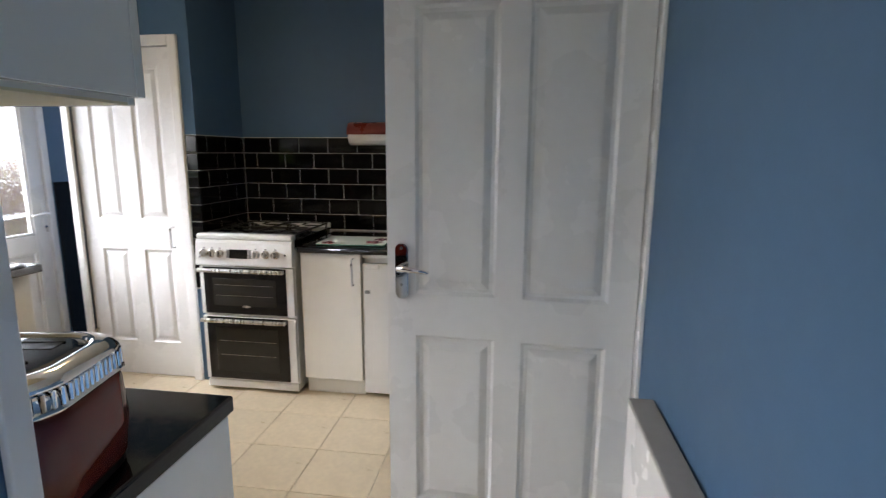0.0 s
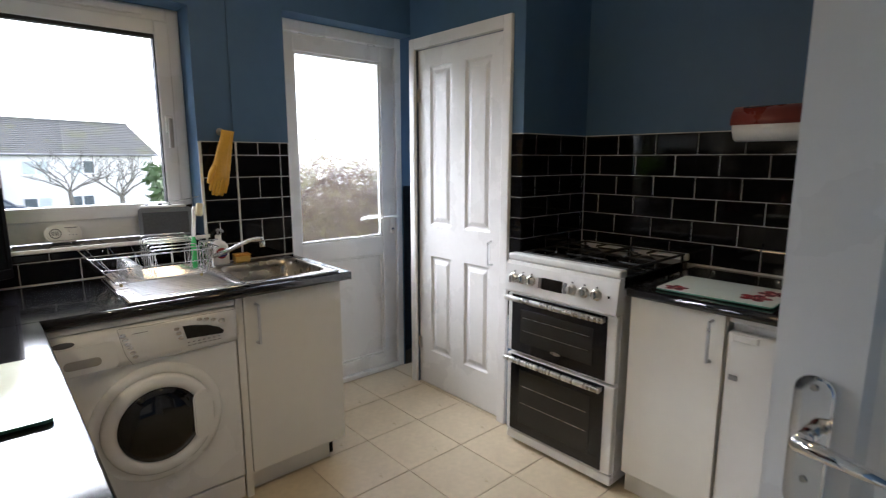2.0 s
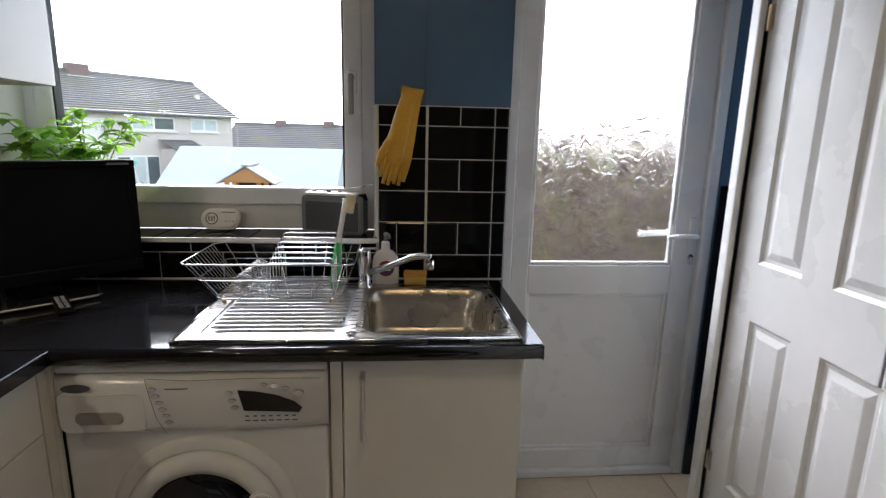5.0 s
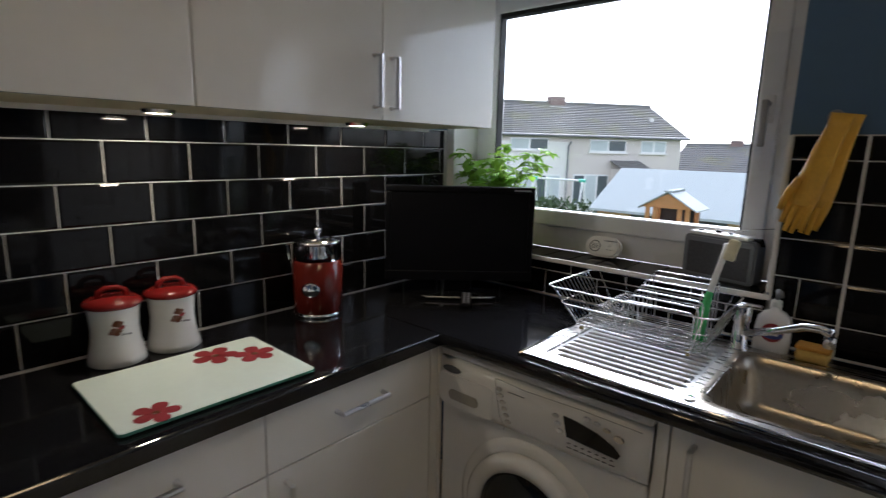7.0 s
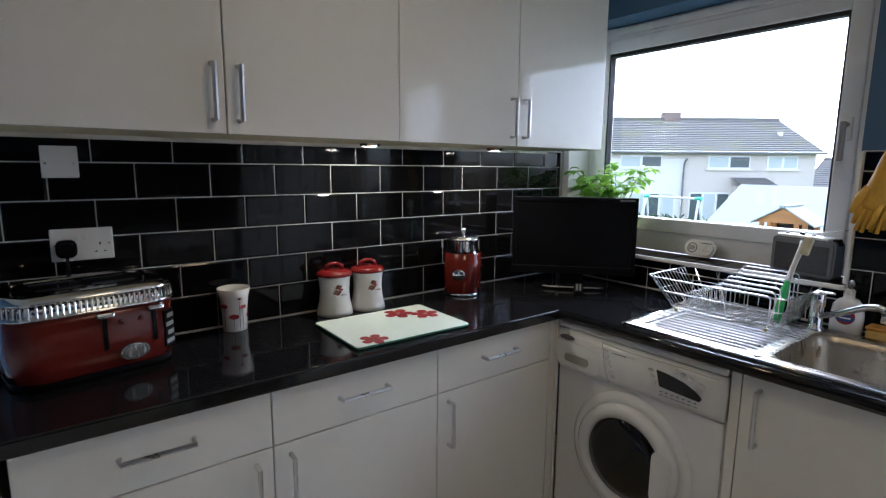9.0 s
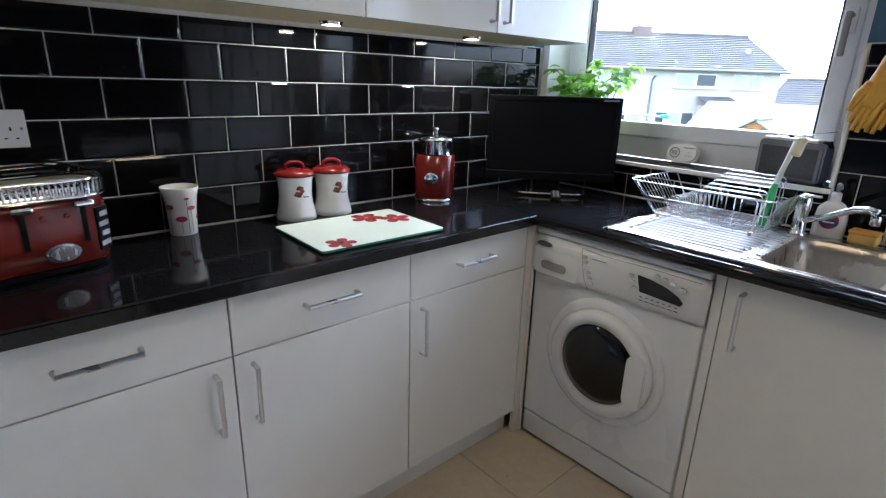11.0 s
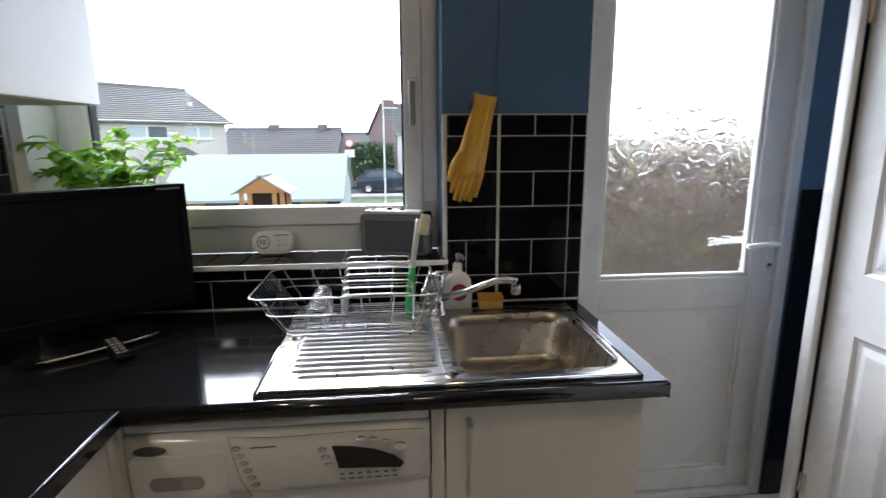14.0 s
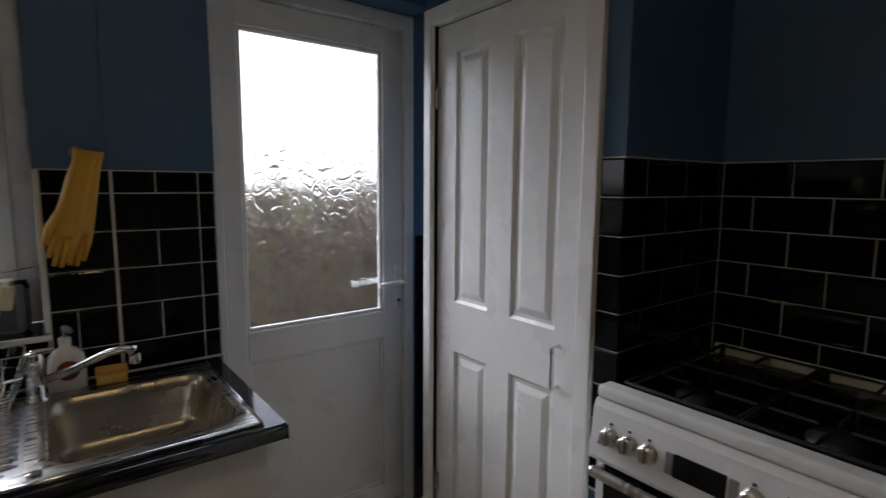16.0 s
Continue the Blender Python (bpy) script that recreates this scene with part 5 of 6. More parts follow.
def toaster():
    t = empty("toaster", pose(-0.262, 0.517, TOP, 0, 0, 11) @ Matrix.Diagonal((1, 1, 0.95, 1)), "dark red enamel four-slice toaster with fluted chrome top band", "toaster")
    L, D = 0.182, 0.125
    def rr(k, z):
        return [(x, y, z) for x, y in round_rect(-L + k, L - k, -D + k, D - k, 0.072 - max(k, 0) * 0.4, 8)]
    part("base", ring_stack([rr(0.012, 0.004), rr(0.006, 0.006), rr(0.006, 0.018)]), M_BLACK, t)
    part("body", ring_stack([rr(0.012, 0.016), rr(0.003, 0.024), rr(-0.003, 0.09), rr(0.0, 0.16), rr(0.005, 0.178)]), M_RED, t, smooth=True)
    band = part("top_band", ring_stack([rr(0.004, 0.176), rr(-0.004, 0.179), rr(-0.004, 0.184), rr(0.000, 0.186), rr(0.003, 0.214), rr(-0.001, 0.216), rr(0.001, 0.222), rr(0.012, 0.232), rr(0.026, 0.236), rr(0.034, 0.234), rr(0.036, 0.228)]), M_CHROME, t, "polished chrome top band", True)
    top = part("top_plate", ring_stack([rr(0.035, 0.226), rr(0.036, 0.231), rr(0.045, 0.233)]), M_BLKGLOSS, band, "black gloss slot plate")
    out = round_rect(-L - 0.001, L + 0.001, -D - 0.001, D + 0.001, 0.073, 8)
    ring = [Vector((x, y, 0)) for x, y in out]
    # evenly spaced upright flutes round the band
    for p, q in zip(ring, ring[1:] + ring[:1]):
        n = max(1, round((q - p).length / 0.0115))
        for i in range(n):
            c = p.lerp(q, i / n)
            part("flute", tube([(c.x, c.y, 0.187), (c.x, c.y, 0.213)], 0.0032, 6), M_CHROME, band)
    for y in (0.042, -0.042):
        for x0, x1 in ((-0.105, -0.010), (0.010, 0.105)):
            part("bread_slot", box(x0, x1, y - 0.014, y + 0.014, 0.2325, 0.2338), M_BLACK, top)
            part("slot_rim", box(x0 - 0.002, x1 + 0.002, y + 0.014, y + 0.018, 0.2325, 0.2355, 0.001), M_BLKGLOSS, top)
    for x in (-0.116, -0.004):
        part("lever_slot", box(x - 0.005, x + 0.005, D - 0.002, D + 0.0042, 0.075, 0.165), M_BLACK, t)
        part("lever", box(x - 0.020, x + 0.020, D + 0.002, D + 0.020, 0.160, 0.174, 0.005), M_CHROME, t)
    ring_pts = [(0.034 * math.cos(a), 0.022 * math.sin(a)) for a in [2 * math.pi * i / 28 for i in range(28)]]
    d = part("dial", moved(prism(ring_pts, 0, 0.012, bevel=0.004), pose(-0.064, D + 0.001, 0.058) @ FACE_N), M_CHROME, t, "oval chrome dial")
    part("dial_face", moved(prism([(x * 0.72, y * 0.68) for x, y in ring_pts], 0.012, 0.0135), pose(-0.064, D + 0.001, 0.058) @ FACE_N), M_STEEL, d)
    for x in (-0.040, -0.085):
        part("button", moved(lathe([(0, 0), (0.007, 0), (0.006, 0.004), (0, 0.005)], 12), pose(x, D + 0.001, 0.142) @ FACE_N), M_RED, t)
    turn = radians(128)
    at = pose(-L + 0.072 + 0.0755 * math.cos(turn), D - 0.072 + 0.0755 * math.sin(turn), 0.0, 0, 0, 38)
    st = part("sticker", moved(box(-0.020, 0.020, -0.004, 0.0015, 0.045, 0.150), at), M_BLACK, t, "dark printed sticker")
    for k in range(4):
        part("sticker_mark", moved(box(-0.016, 0.016 - 0.006 * (k % 2), 0.0015, 0.0022, 0.054 + k * 0.024, 0.066 + k * 0.024), at), M_MARK, st)
    for x, y in ((-0.11, -0.07), (0.11, -0.07), (0.11, 0.07), (-0.11, 0.07)):
        part("foot", lathe([(0, 0), (0.010, 0), (0.010, 0.006), (0, 0.006)], 10, centre=(x, y, 0)), M_RUBBER, t)


toaster()


def wall_plate(x0, x1, z0, z1, double, label):
    p = empty("socket" if double else "spur_plate", pose((x0 + x1) / 2, YS + 0.0015, (z0 + z1) / 2), label, "socket")
    w, h = (x1 - x0) / 2, (z1 - z0) / 2
    part("plate", box(-w, w, 0, 0.009, -h, h, 0.003), M_PLAST, p)
    for sx in (-w + 0.010, w - 0.010):
        part("screw", moved(lathe([(0, 0), (0.0035, 0), (0.003, 0.001), (0, 0.001)], 10), pose(sx, 0.009, 0 if double else -0.004) @ FACE_N), M_STEEL, p)
    if double:
        for sx in (-0.012, 0.006):
            part("rocker_switch", box(sx, sx + 0.010, 0.008, 0.0115, 0.012, 0.028, 0.001), M_CERAM, p)
        for cx in (-0.040, 0.036):
            for dx, dz, a, c in ((0, 0.0, 0.002, 0.004), (-0.011, -0.022, 0.0032, 0.0016), (0.011, -0.022, 0.0032, 0.0016)):
                part("pin_hole", box(cx + dx - a, cx + dx + a, 0.0088, 0.0094, dz - c, dz + c), M_BLACK, p)
    else:
        part("cable_outlet", box(-0.012, 0.012, 0.008, 0.0098, -0.004, 0.012, 0.001), M_PLAST, p)
    return p


wall_plate(-0.347, -0.203, 1.166, 1.254, True, "white double wall socket with one black plug in it")
wall_plate(-0.283, -0.201, 1.391, 1.475, False, "white blank switch plate on the black tiles")
pl = empty("plug", pose(-0.237, YS + 0.0108, 1.202), "black mains plug with its cable running down to the toaster", "plug")
part("case", moved(prism(round_rect(-0.024, 0.024, -0.024, 0.024, 0.016), 0, 0.030, bevel=0.008), FACE_N), M_BLACK, pl)
part("cable", tube([(0, 0.016, -0.022), (0, 0.018, -0.06), (0.004, 0.012, -0.14), (0.0, 0.010, -0.26), (0.01, 0.022, -0.294)], 0.0042, 8), M_BLACK, pl, smooth=True)


def kitchen_roll():
    k = empty("kitchen_roll_holder", pose(-0.42, YN, 1.485), "maroon wall-mounted holder with a white paper kitchen roll", "roll holder")
    rings = []
    for x in (-0.135, 0.135):
        ring = [(x, -0.001, 0.055)] + [(x, -0.070 - 0.068 * math.cos(radians(a)), 0.062 + 0.078 * math.sin(radians(a))) for a in range(180, -1, -15)][::-1]
        rings.append([(p[0], min(p[1], -0.001), p[2]) for p in ring])
    part("cover", ring_stack(rings), M_MAROON, k, "curved maroon cover", True)
    part("paper_roll", moved(lathe([(0.02, -0.128), (0.058, -0.128), (0.060, -0.124), (0.060, 0.124), (0.058, 0.128), (0.02, 0.128)], 40), pose(0, -0.075, 0.055, 0, 90, 0)), M_PAPER, k, "white paper roll", True)
    part("back_plate", box(-0.13, 0.13, -0.012, -0.001, 0.02, 0.10, 0.003), M_MAROON, k)


kitchen_roll()


# ---- outside ----
def ground_height(x):
    pts = ((40, -0.7), (-2.6, -0.7), (-5, -0.9), (-9, -1.2), (-20, -1.7), (-26, -1.85), (-40, -2.0), (-60, -4.2), (-400, -4.2))
    for (a, p), (c, q) in zip(pts, pts[1:]):
        if c <= x <= a:
            return p + (q - p) * (a - x) / (a - c)
    return pts[0][1] if x > 40 else pts[-1][1]


xs = [400, 150, 40, 10, 0, -2.6, -5, -9, -14, -20, -26, -33, -40, -60, -120, -400]
ys = [-400, -150, -60, -30, -15, -6, 0, 6, 15, 30, 60, 150, 400]
me = bpy.data.meshes.new("ground")
me.from_pydata([(x, y, ground_height(x)) for x in xs for y in ys], [], [(i * len(ys) + j, i * len(ys) + j + 1, (i + 1) * len(ys) + j + 1, (i + 1) * len(ys) + j) for i in range(len(xs) - 1) for j in range(len(ys) - 1)])
me.materials.append(M_GRASS)
tagged(new("ground", me), "sloping grass and garden ground beyond the house", "ground", kind="structure")
for nm, x0, x1, mt, lab in (("road", -39, -32.2, M_ROAD, "grey asphalt street below the gardens"), ("pavement", -32.2, -30.4, M_PAVE, "pale concrete pavement beside the street")):
    b = bmesh.new()
    lift = 0.03 if nm == "road" else 0.14
    vs = [[b.verts.new((x, y, ground_height(x) + d)) for x, d in ((x0, -0.2), (x0, lift), ((x0 + x1) / 2, lift), (x1, lift), (x1, -0.2))] for y in (-60, 0, 60)]
    for p, q in zip(vs, vs[1:]):
        for i in range(4):
            b.faces.new((p[i], p[i + 1], q[i + 1], q[i]))
    struct(nm, b, mt, lab, nm)


def leaf_cloud(name, parent, sample, n, size, material, seed, label=""):
    """Many small crossed leaves; sample(rnd) gives a place."""
    rnd = random.Random(seed)
    verts, faces = [], []
    for i in range(n):
        c = Vector(sample(rnd))
        d = Vector((rnd.gauss(0, 1), rnd.gauss(0, 1), rnd.gauss(0, 1))).normalized()
        s = d.cross(Vector((rnd.gauss(0, 1), rnd.gauss(0, 1), rnd.gauss(0, 1)))).normalized()
        L = size * rnd.uniform(0.6, 1.4)
        k = len(verts)
        verts += [c - d * L, c + s * L * 0.45, c + d * L, c - s * L * 0.45]
        faces.append((k, k + 1, k + 2, k + 3))
    m = bpy.data.meshes.new(name)
    m.from_pydata(verts, [], faces)
    m.materials.append(material)
    ob = new(name, m)
    ob.parent = parent
    return tagged(ob, label, kind="stuff")


def hedge(x0, x1, y0, y1, z0, z1, material, n, size, seed, label):
    h = empty("hedge", pose((x0 + x1) / 2, (y0 + y1) / 2, z0), label, "hedge")
    cx, cy = (x0 + x1) / 2, (y0 + y1) / 2
    def sample(r):
        f = r.random() ** 0.7
        return (r.uniform(x0, x1) - cx, r.uniform(y0, y1) - cy, (z1 - z0) * f * (1 + 0.06 * math.sin(9 * r.random())))
    leaf_cloud("leaves", h, sample, n, size, material, seed)
    b = bmesh.new()
    r = random.Random(seed)
    for i in range(8):
        y = y0 - cy + (y1 - y0) * (i + 0.5) / 8
        tube([(0, y, -0.1), (r.uniform(-0.1, 0.1), y + r.uniform(-0.2, 0.2), (z1 - z0) * 0.8)], 0.03, 5, bm=b, taper=[0.04, 0.01])
    part("branches", b, M_BARK, h)
    return h


hb = hedge(-4.5, -3.9, 2.35, 5.8, -0.85, 1.36, M_BEECH, 5200, 0.045, 4, "brown winter hedge outside the back door")
straw = empty("ornamental_grass", pose(-4.75, 3.9, -0.85), "tall straw-coloured ornamental grass outside the back door", "grass")
verts, faces = [], []
rs = random.Random(9)
for i in range(640):
    y, x = rs.uniform(-1.3, 1.5), rs.uniform(-0.12, 0.12)
    top = Vector((x + rs.uniform(-0.25, 0.2), y + rs.uniform(-0.35, 0.35), rs.uniform(1.8, 2.72)))
    k = len(verts)
    mid = Vector((x, y, 0)).lerp(top, 0.6) + Vector((0, 0, 0.22))
    for p, w in ((Vector((x, y, 0)), 0.006), (mid, 0.008), (top, 0.001)):
        verts += [p - Vector((0.2 * w, w, 0)), p + Vector((0.2 * w, w, 0))]
    faces += [(k, k + 1, k + 3, k + 2), (k + 2, k + 3, k + 5, k + 4)]
me = bpy.data.meshes.new("blades")
me.from_pydata(verts, [], faces)
me.materials.append(M_STRAW)
o = new("blades", me)
o.parent = straw
tagged(o, kind="stuff")


def roof_sheet(bm, a, b_, c, d, courses, thick=0.05):
    """Stepped courses of tiles from the eave a-b up to the ridge d-c."""
    a, b_, c, d = (Vector(p) for p in (a, b_, c, d))
    up = (b_ - a).cross(d - a).normalized()
    if up.z < 0:
        up = -up
    for i in range(courses):
        f, g = i / courses, (i + 1.08) / courses
        q = [a.lerp(d, f) + up * thick, b_.lerp(c, f) + up * thick, b_.lerp(c, g) + up * thick * 0.25, a.lerp(d, g) + up * thick * 0.25]
        lo = [a.lerp(d, f) - up * 0.02, b_.lerp(c, f) - up * 0.02]
        vs = [bm.verts.new(p) for p in q] + [bm.verts.new(p) for p in lo]
        bm.faces.new(vs[:4])
        bm.faces.new((vs[4], vs[5], vs[1], vs[0]))
    return bm


def house(name, corner, ang, length, depth, ground, eave, ridge, wall_mat, gable_mat, windows, chimneys, label, porch=None, courses=18):
    """Local x along the front, y into the depth, z up from the ground."""
    h = empty(name, pose(corner[0], corner[1], ground, 0, 0, ang), label, "house")
    e, r = eave - ground, ridge - ground
    b = bmesh.new()
    pr = [(0, 0), (0, e), (depth / 2, r - 0.06), (depth, e), (depth, 0)]
    part("wall", box(0.02, length - 0.02, 0, depth, -1, e), wall_mat, h)
    for x in (0, length - 0.06):
        g = bmesh.new()
        v = [[g.verts.new((x + dx, y, z)) for y, z in ((0.03, -1), (0.03, e), (depth / 2, r - 0.06), (depth - 0.03, e), (depth - 0.03, -1))] for dx in (-0.03, 0.06)]
        g.faces.new(v[0])
        g.faces.new(v[1][::-1])
        for i in range(5):
            g.faces.new((v[0][i], v[0][(i + 1) % 5], v[1][(i + 1) % 5], v[1][i]))
        part("gable", g, gable_mat, h)
    rf = bmesh.new()
    roof_sheet(rf, (-0.2, -0.3, e - 0.12), (length + 0.2, -0.3, e - 0.12), (length + 0.2, depth / 2, r), (-0.2, depth / 2, r), courses)
    roof_sheet(rf, (-0.2, depth + 0.3, e - 0.12), (length + 0.2, depth + 0.3, e - 0.12), (length + 0.2, depth / 2, r), (-0.2, depth / 2, r), courses)
    tube([(-0.2, depth / 2, r + 0.03), (length + 0.2, depth / 2, r + 0.03)], 0.10, 8, bm=rf)
    ro = part("roof", rf, M_ROOF, h, "grey-brown tiled roof with moss")
    part("gutter", tube([(-0.2, -0.36, e - 0.12), (length + 0.2, -0.36, e - 0.12)], 0.06, 8), M_GREY, ro)
    for x in chimneys:
        ch = part("chimney", box(x - 0.42, x + 0.42, depth / 2 - 0.3, depth / 2 + 0.3, r - 0.5, r + 0.36, 0.02), M_BRICK, ro, "brick chimney stack")
        part("flashing", box(x - 0.55, x + 0.55, depth / 2 - 0.5, depth / 2 - 0.28, r - 0.32, r - 0.18), M_RENDER, ch)
    for x0, x1, z0, z1, n, dark in windows:
        w = part("window", box(x0, x1, -0.04, 0.02, z0 - ground, z1 - ground), M_UPVC, h, "white framed window")
        step = (x1 - x0) / n
        for i in range(n):
            part("pane", box(x0 + i * step + 0.06, x0 + (i + 1) * step - 0.06, -0.055, -0.03, z0 - ground + 0.07, z1 - ground - 0.07), M_WINDK if (dark >> i) & 1 else M_WINLT, w)
        part("sill", box(x0 - 0.08, x1 + 0.08, -0.12, 0, z0 - ground - 0.07, z0 - ground), M_RENDER, w)
    if porch:
        x0, x1, z0, z1 = (porch[0], porch[1], porch[2] - ground, porch[3] - ground)
        p = part("porch", box(x0 + 0.12, x1 - 0.12, -1.1, 0.0, -0.6, z0), wall_mat, h, "small porch with a tiled lean-to roof")
        pr = bmesh.new()
        roof_sheet(pr, (x0, -1.3, z0), (x1, -1.3, z0), (x1, 0, z1), (x0, 0, z1), 5, 0.04)
        part("porch_roof", pr, M_ROOF, p)
        part("porch_door", box(x0 + 0.5, x1 - 0.5, -1.13, -1.09, -0.6, z0 - 0.25), M_UPVC, p)
    return h


# semi-detached pair across the gardens; its front faces the kitchen
ha = house("house", (-28.0 + 0.78 * 12.4, -7.07 - 0.626 * 12.4), math.degrees(math.atan2(0.626, -0.78)), 13.0, 7.0, -2.9, 2.30, 3.95, M_RENDERP, M_RENDERP,
           [(8.10, 10.0, 1.46, 2.06, 2, 2), (10.78, 12.15, 1.46, 2.06, 2, 0), (4.10, 6.0, 1.48, 2.06, 2, 2), (0.8, 2.4, 1.48, 2.06, 2, 1),
            (7.35, 9.2, -1.1, 0.38, 3, 5), (4.6, 6.7, -1.1, 0.36, 3, 2)], (7.65,), "pale rendered two-storey semi-detached house with a tiled roof", (9.2, 10.75, 0.66, 1.06))
part("party_wall", box(13 - 13.0, 13 - 5.99, -0.012, 0.0, 0, 4.8), M_RENDER, ha, "white painted half of the front")
part("downpipe", tube([(13 - 6.0, -0.36, 4.8), (13 - 6.0, -0.08, 4.6), (13 - 6.0, -0.08, 0)], 0.045, 8), M_GREY, ha)
part("roof_vent", box(13 - 0.9, 13 - 0.72, 1.5, 1.7, 5.55, 6.15), M_RENDER, ha, "white soil pipe through the roof")
# terrace further down the hill
house("house", (-50.0, -2.7), -90, 8.8, 8.0, -4.4, 0.28, 2.22, M_RENDER, M_RENDER,
      [(0.7 + i * 2.0, 1.9 + i * 2.0, -0.75, -0.05, 2, 3) for i in range(4)], (1.4, 5.3), "white terraced house row with a grey tiled roof", None, 14)
house("house", (-51.5, 2.2), -90, 4.6, 8.0, -4.4, 0.1, 1.85, M_RENDER, M_RENDER,
      [(0.8, 2.0, -0.9, -0.2, 2, 3), (2.8, 4.0, -0.9, -0.2, 2, 1)], (), "lower white terraced house with a grey tiled roof", None, 12)
# brick gabled house beyond the street
house("house", (-38.0, 1.95), math.degrees(math.atan2(0.94, -0.34)), 9.0, 6.2, -3.0, 1.80, 3.85, M_RENDER, M_BRICK,
      [(0.9, 2.4, -1.7, -0.8, 2, 1), (3.4, 4.8, -1.7, -0.8, 2, 3), (1.0, 2.4, 0.5, 1.35, 2, 0), (3.6, 5.0, 0.5, 1.35, 2, 2)], (0.5,), "brick gabled house with a white front and mossy roof")


def shed():
    s = empty("shed", pose(-9.0, -0.7, -1.25), "grey-roofed timber garden shed", "shed")
    L = 1.33
    e, r = 1.83, 2.42
    part("wall", box(-2.2, 0.0, -L, L, 0, e), M_DARKWOOD, s)
    for y in (-L, L):
        g = bmesh.new()
        a = [g.verts.new((x, y * 1.002, z)) for x, z in ((-2.2, 0), (0, 0), (0, e), (-1.1, r), (-2.2, e))]
        g.faces.new(a)
        part("gable", g, M_FELT, s)
    b = bmesh.new()
    for x0, z0 in ((0.14, e - 0.06), (-2.34, e - 0.06)):
        vs = [b.verts.new(p) for p in ((x0, -L - 0.06, z0), (x0, L + 0.06, z0), (-1.1, L + 0.06, r), (-1.1, -L - 0.06, r), (x0, -L - 0.06, z0 - 0.04), (x0, L + 0.06, z0 - 0.04))]
        b.faces.new(vs[:4])
        b.faces.new((vs[4], vs[5], vs[1], vs[0]))
    part("roof", b, M_FELT, s, "pale grey felted roof")
    for y0, y1 in ((-1.28, -0.72), (0.72, 1.12)):
        for i in range(5):
            part("plank", box(0.0, 0.025, y0, y1, e - 0.10 - 0.13 * (i + 1), e - 0.11 - 0.13 * i, 0.004), M_TIMBER, s)
    part("window", box(0.0, 0.02, -0.66, -0.28, e - 0.55, e - 0.10), M_WINDK, s)
    part("window", box(0.0, 0.02, 0.52, 0.70, e - 0.55, e - 0.10), M_WINDK, s)


shed()


def bird_table():
    g0 = ground_height(-5.3)
    p = empty("bird_table", pose(-5.33, 0.31, g0), "orange timber bird table with a gabled felt roof", "bird table")
    top, eave, tray = 1.115 - g0, 0.975 - g0, 0.80 - g0
    part("pole", box(-0.18, -0.12, -0.03, 0.03, 0, tray - 0.02, 0.004), M_CEDAR, p)
    part("base", box(-0.35, 0.05, -0.20, 0.20, 0, 0.03, 0.004), M_CEDAR, p)
    part("tray", box(-0.33, 0.02, -0.215, 0.215, tray - 0.025, tray, 0.004), M_CEDAR, p, "pale timber tray")
    for y in (-0.17, -0.105, 0.105, 0.17):
        part("post", box(-0.025, 0.0, y - 0.018, y + 0.018, tray, eave, 0.003), M_CEDAR, p)
    for y in (-0.17, 0.17):
        part("post", box(-0.31, -0.285, y - 0.018, y + 0.018, tray, eave, 0.003), M_CEDAR, p)
    part("back_board", box(-0.32, -0.31, -0.19, 0.19, tray, eave, 0.002), M_DARKWOOD, p, "dark back board")
    part("rail", box(-0.016, -0.006, -0.09, 0.09, tray + 0.012, tray + 0.028, 0.002), M_CEDAR, p)
    outline = ((-0.225, eave - 0.006), (0.225, eave - 0.006), (0.0, top - 0.02))
    part("gable", ring_stack([[(x, y, z) for y, z in outline] for x in (-0.012, 0.012)]), M_CEDAR, p)
    for s in (-1, 1):
        q = [(0.03, s * 0.25, eave - 0.022), (-0.36, s * 0.25, eave - 0.022), (-0.36, 0, top - 0.008), (0.03, 0, top - 0.008)]
        part("roof_slope", ring_stack([q, [(x, y, z + 0.012) for x, y, z in q]]), M_FELT, p, "pale felted roof slope")
    part("ridge_cap", box(-0.37, 0.035, -0.03, 0.03, top - 0.004, top + 0.012, 0.004), M_FELT, p)


bird_table()


def bare_tree(x, y, height, seed):
    t = empty("tree", pose(x, y, ground_height(x)), "small bare winter tree with spreading limbs", "tree")
    r = random.Random(seed)
    trunk = tube([(0, 0, -0.1), (0.03, 0.05, height * 0.2), (0.0, 0.0, height * 0.42)], 0.1, 8, taper=[0.13, 0.10, 0.085])
    part("trunk", trunk, M_BARK, t)
    b = bmesh.new()
    tips = []
    def grow(p, d, L, rad, depth):
        q = p + d * L
        mid = p.lerp(q, 0.5) + Vector((r.uniform(-1, 1), r.uniform(-1, 1), r.uniform(0, 1))) * L * 0.07
        tube([p, mid, q], rad, 5, bm=b, taper=[rad, rad * 0.8, rad * 0.55])
        if depth:
            for k in range(3):
                nd = (d + Vector((r.uniform(-0.8, 0.8), r.uniform(-0.8, 0.8), r.uniform(-0.25, 0.5)))).normalized()
                grow(q if k else mid, nd, L * r.uniform(0.55, 0.8), rad * 0.55, depth - 1)
    for k in range(6):
        a = k * 1.05 + r.uniform(-0.3, 0.3)
        grow(Vector((0, 0, height * 0.4)), Vector((math.cos(a), math.sin(a), r.uniform(0.35, 0.9))).normalized(), height * 0.26, 0.045, 3)
    part("limbs", b, M_BARK, t)


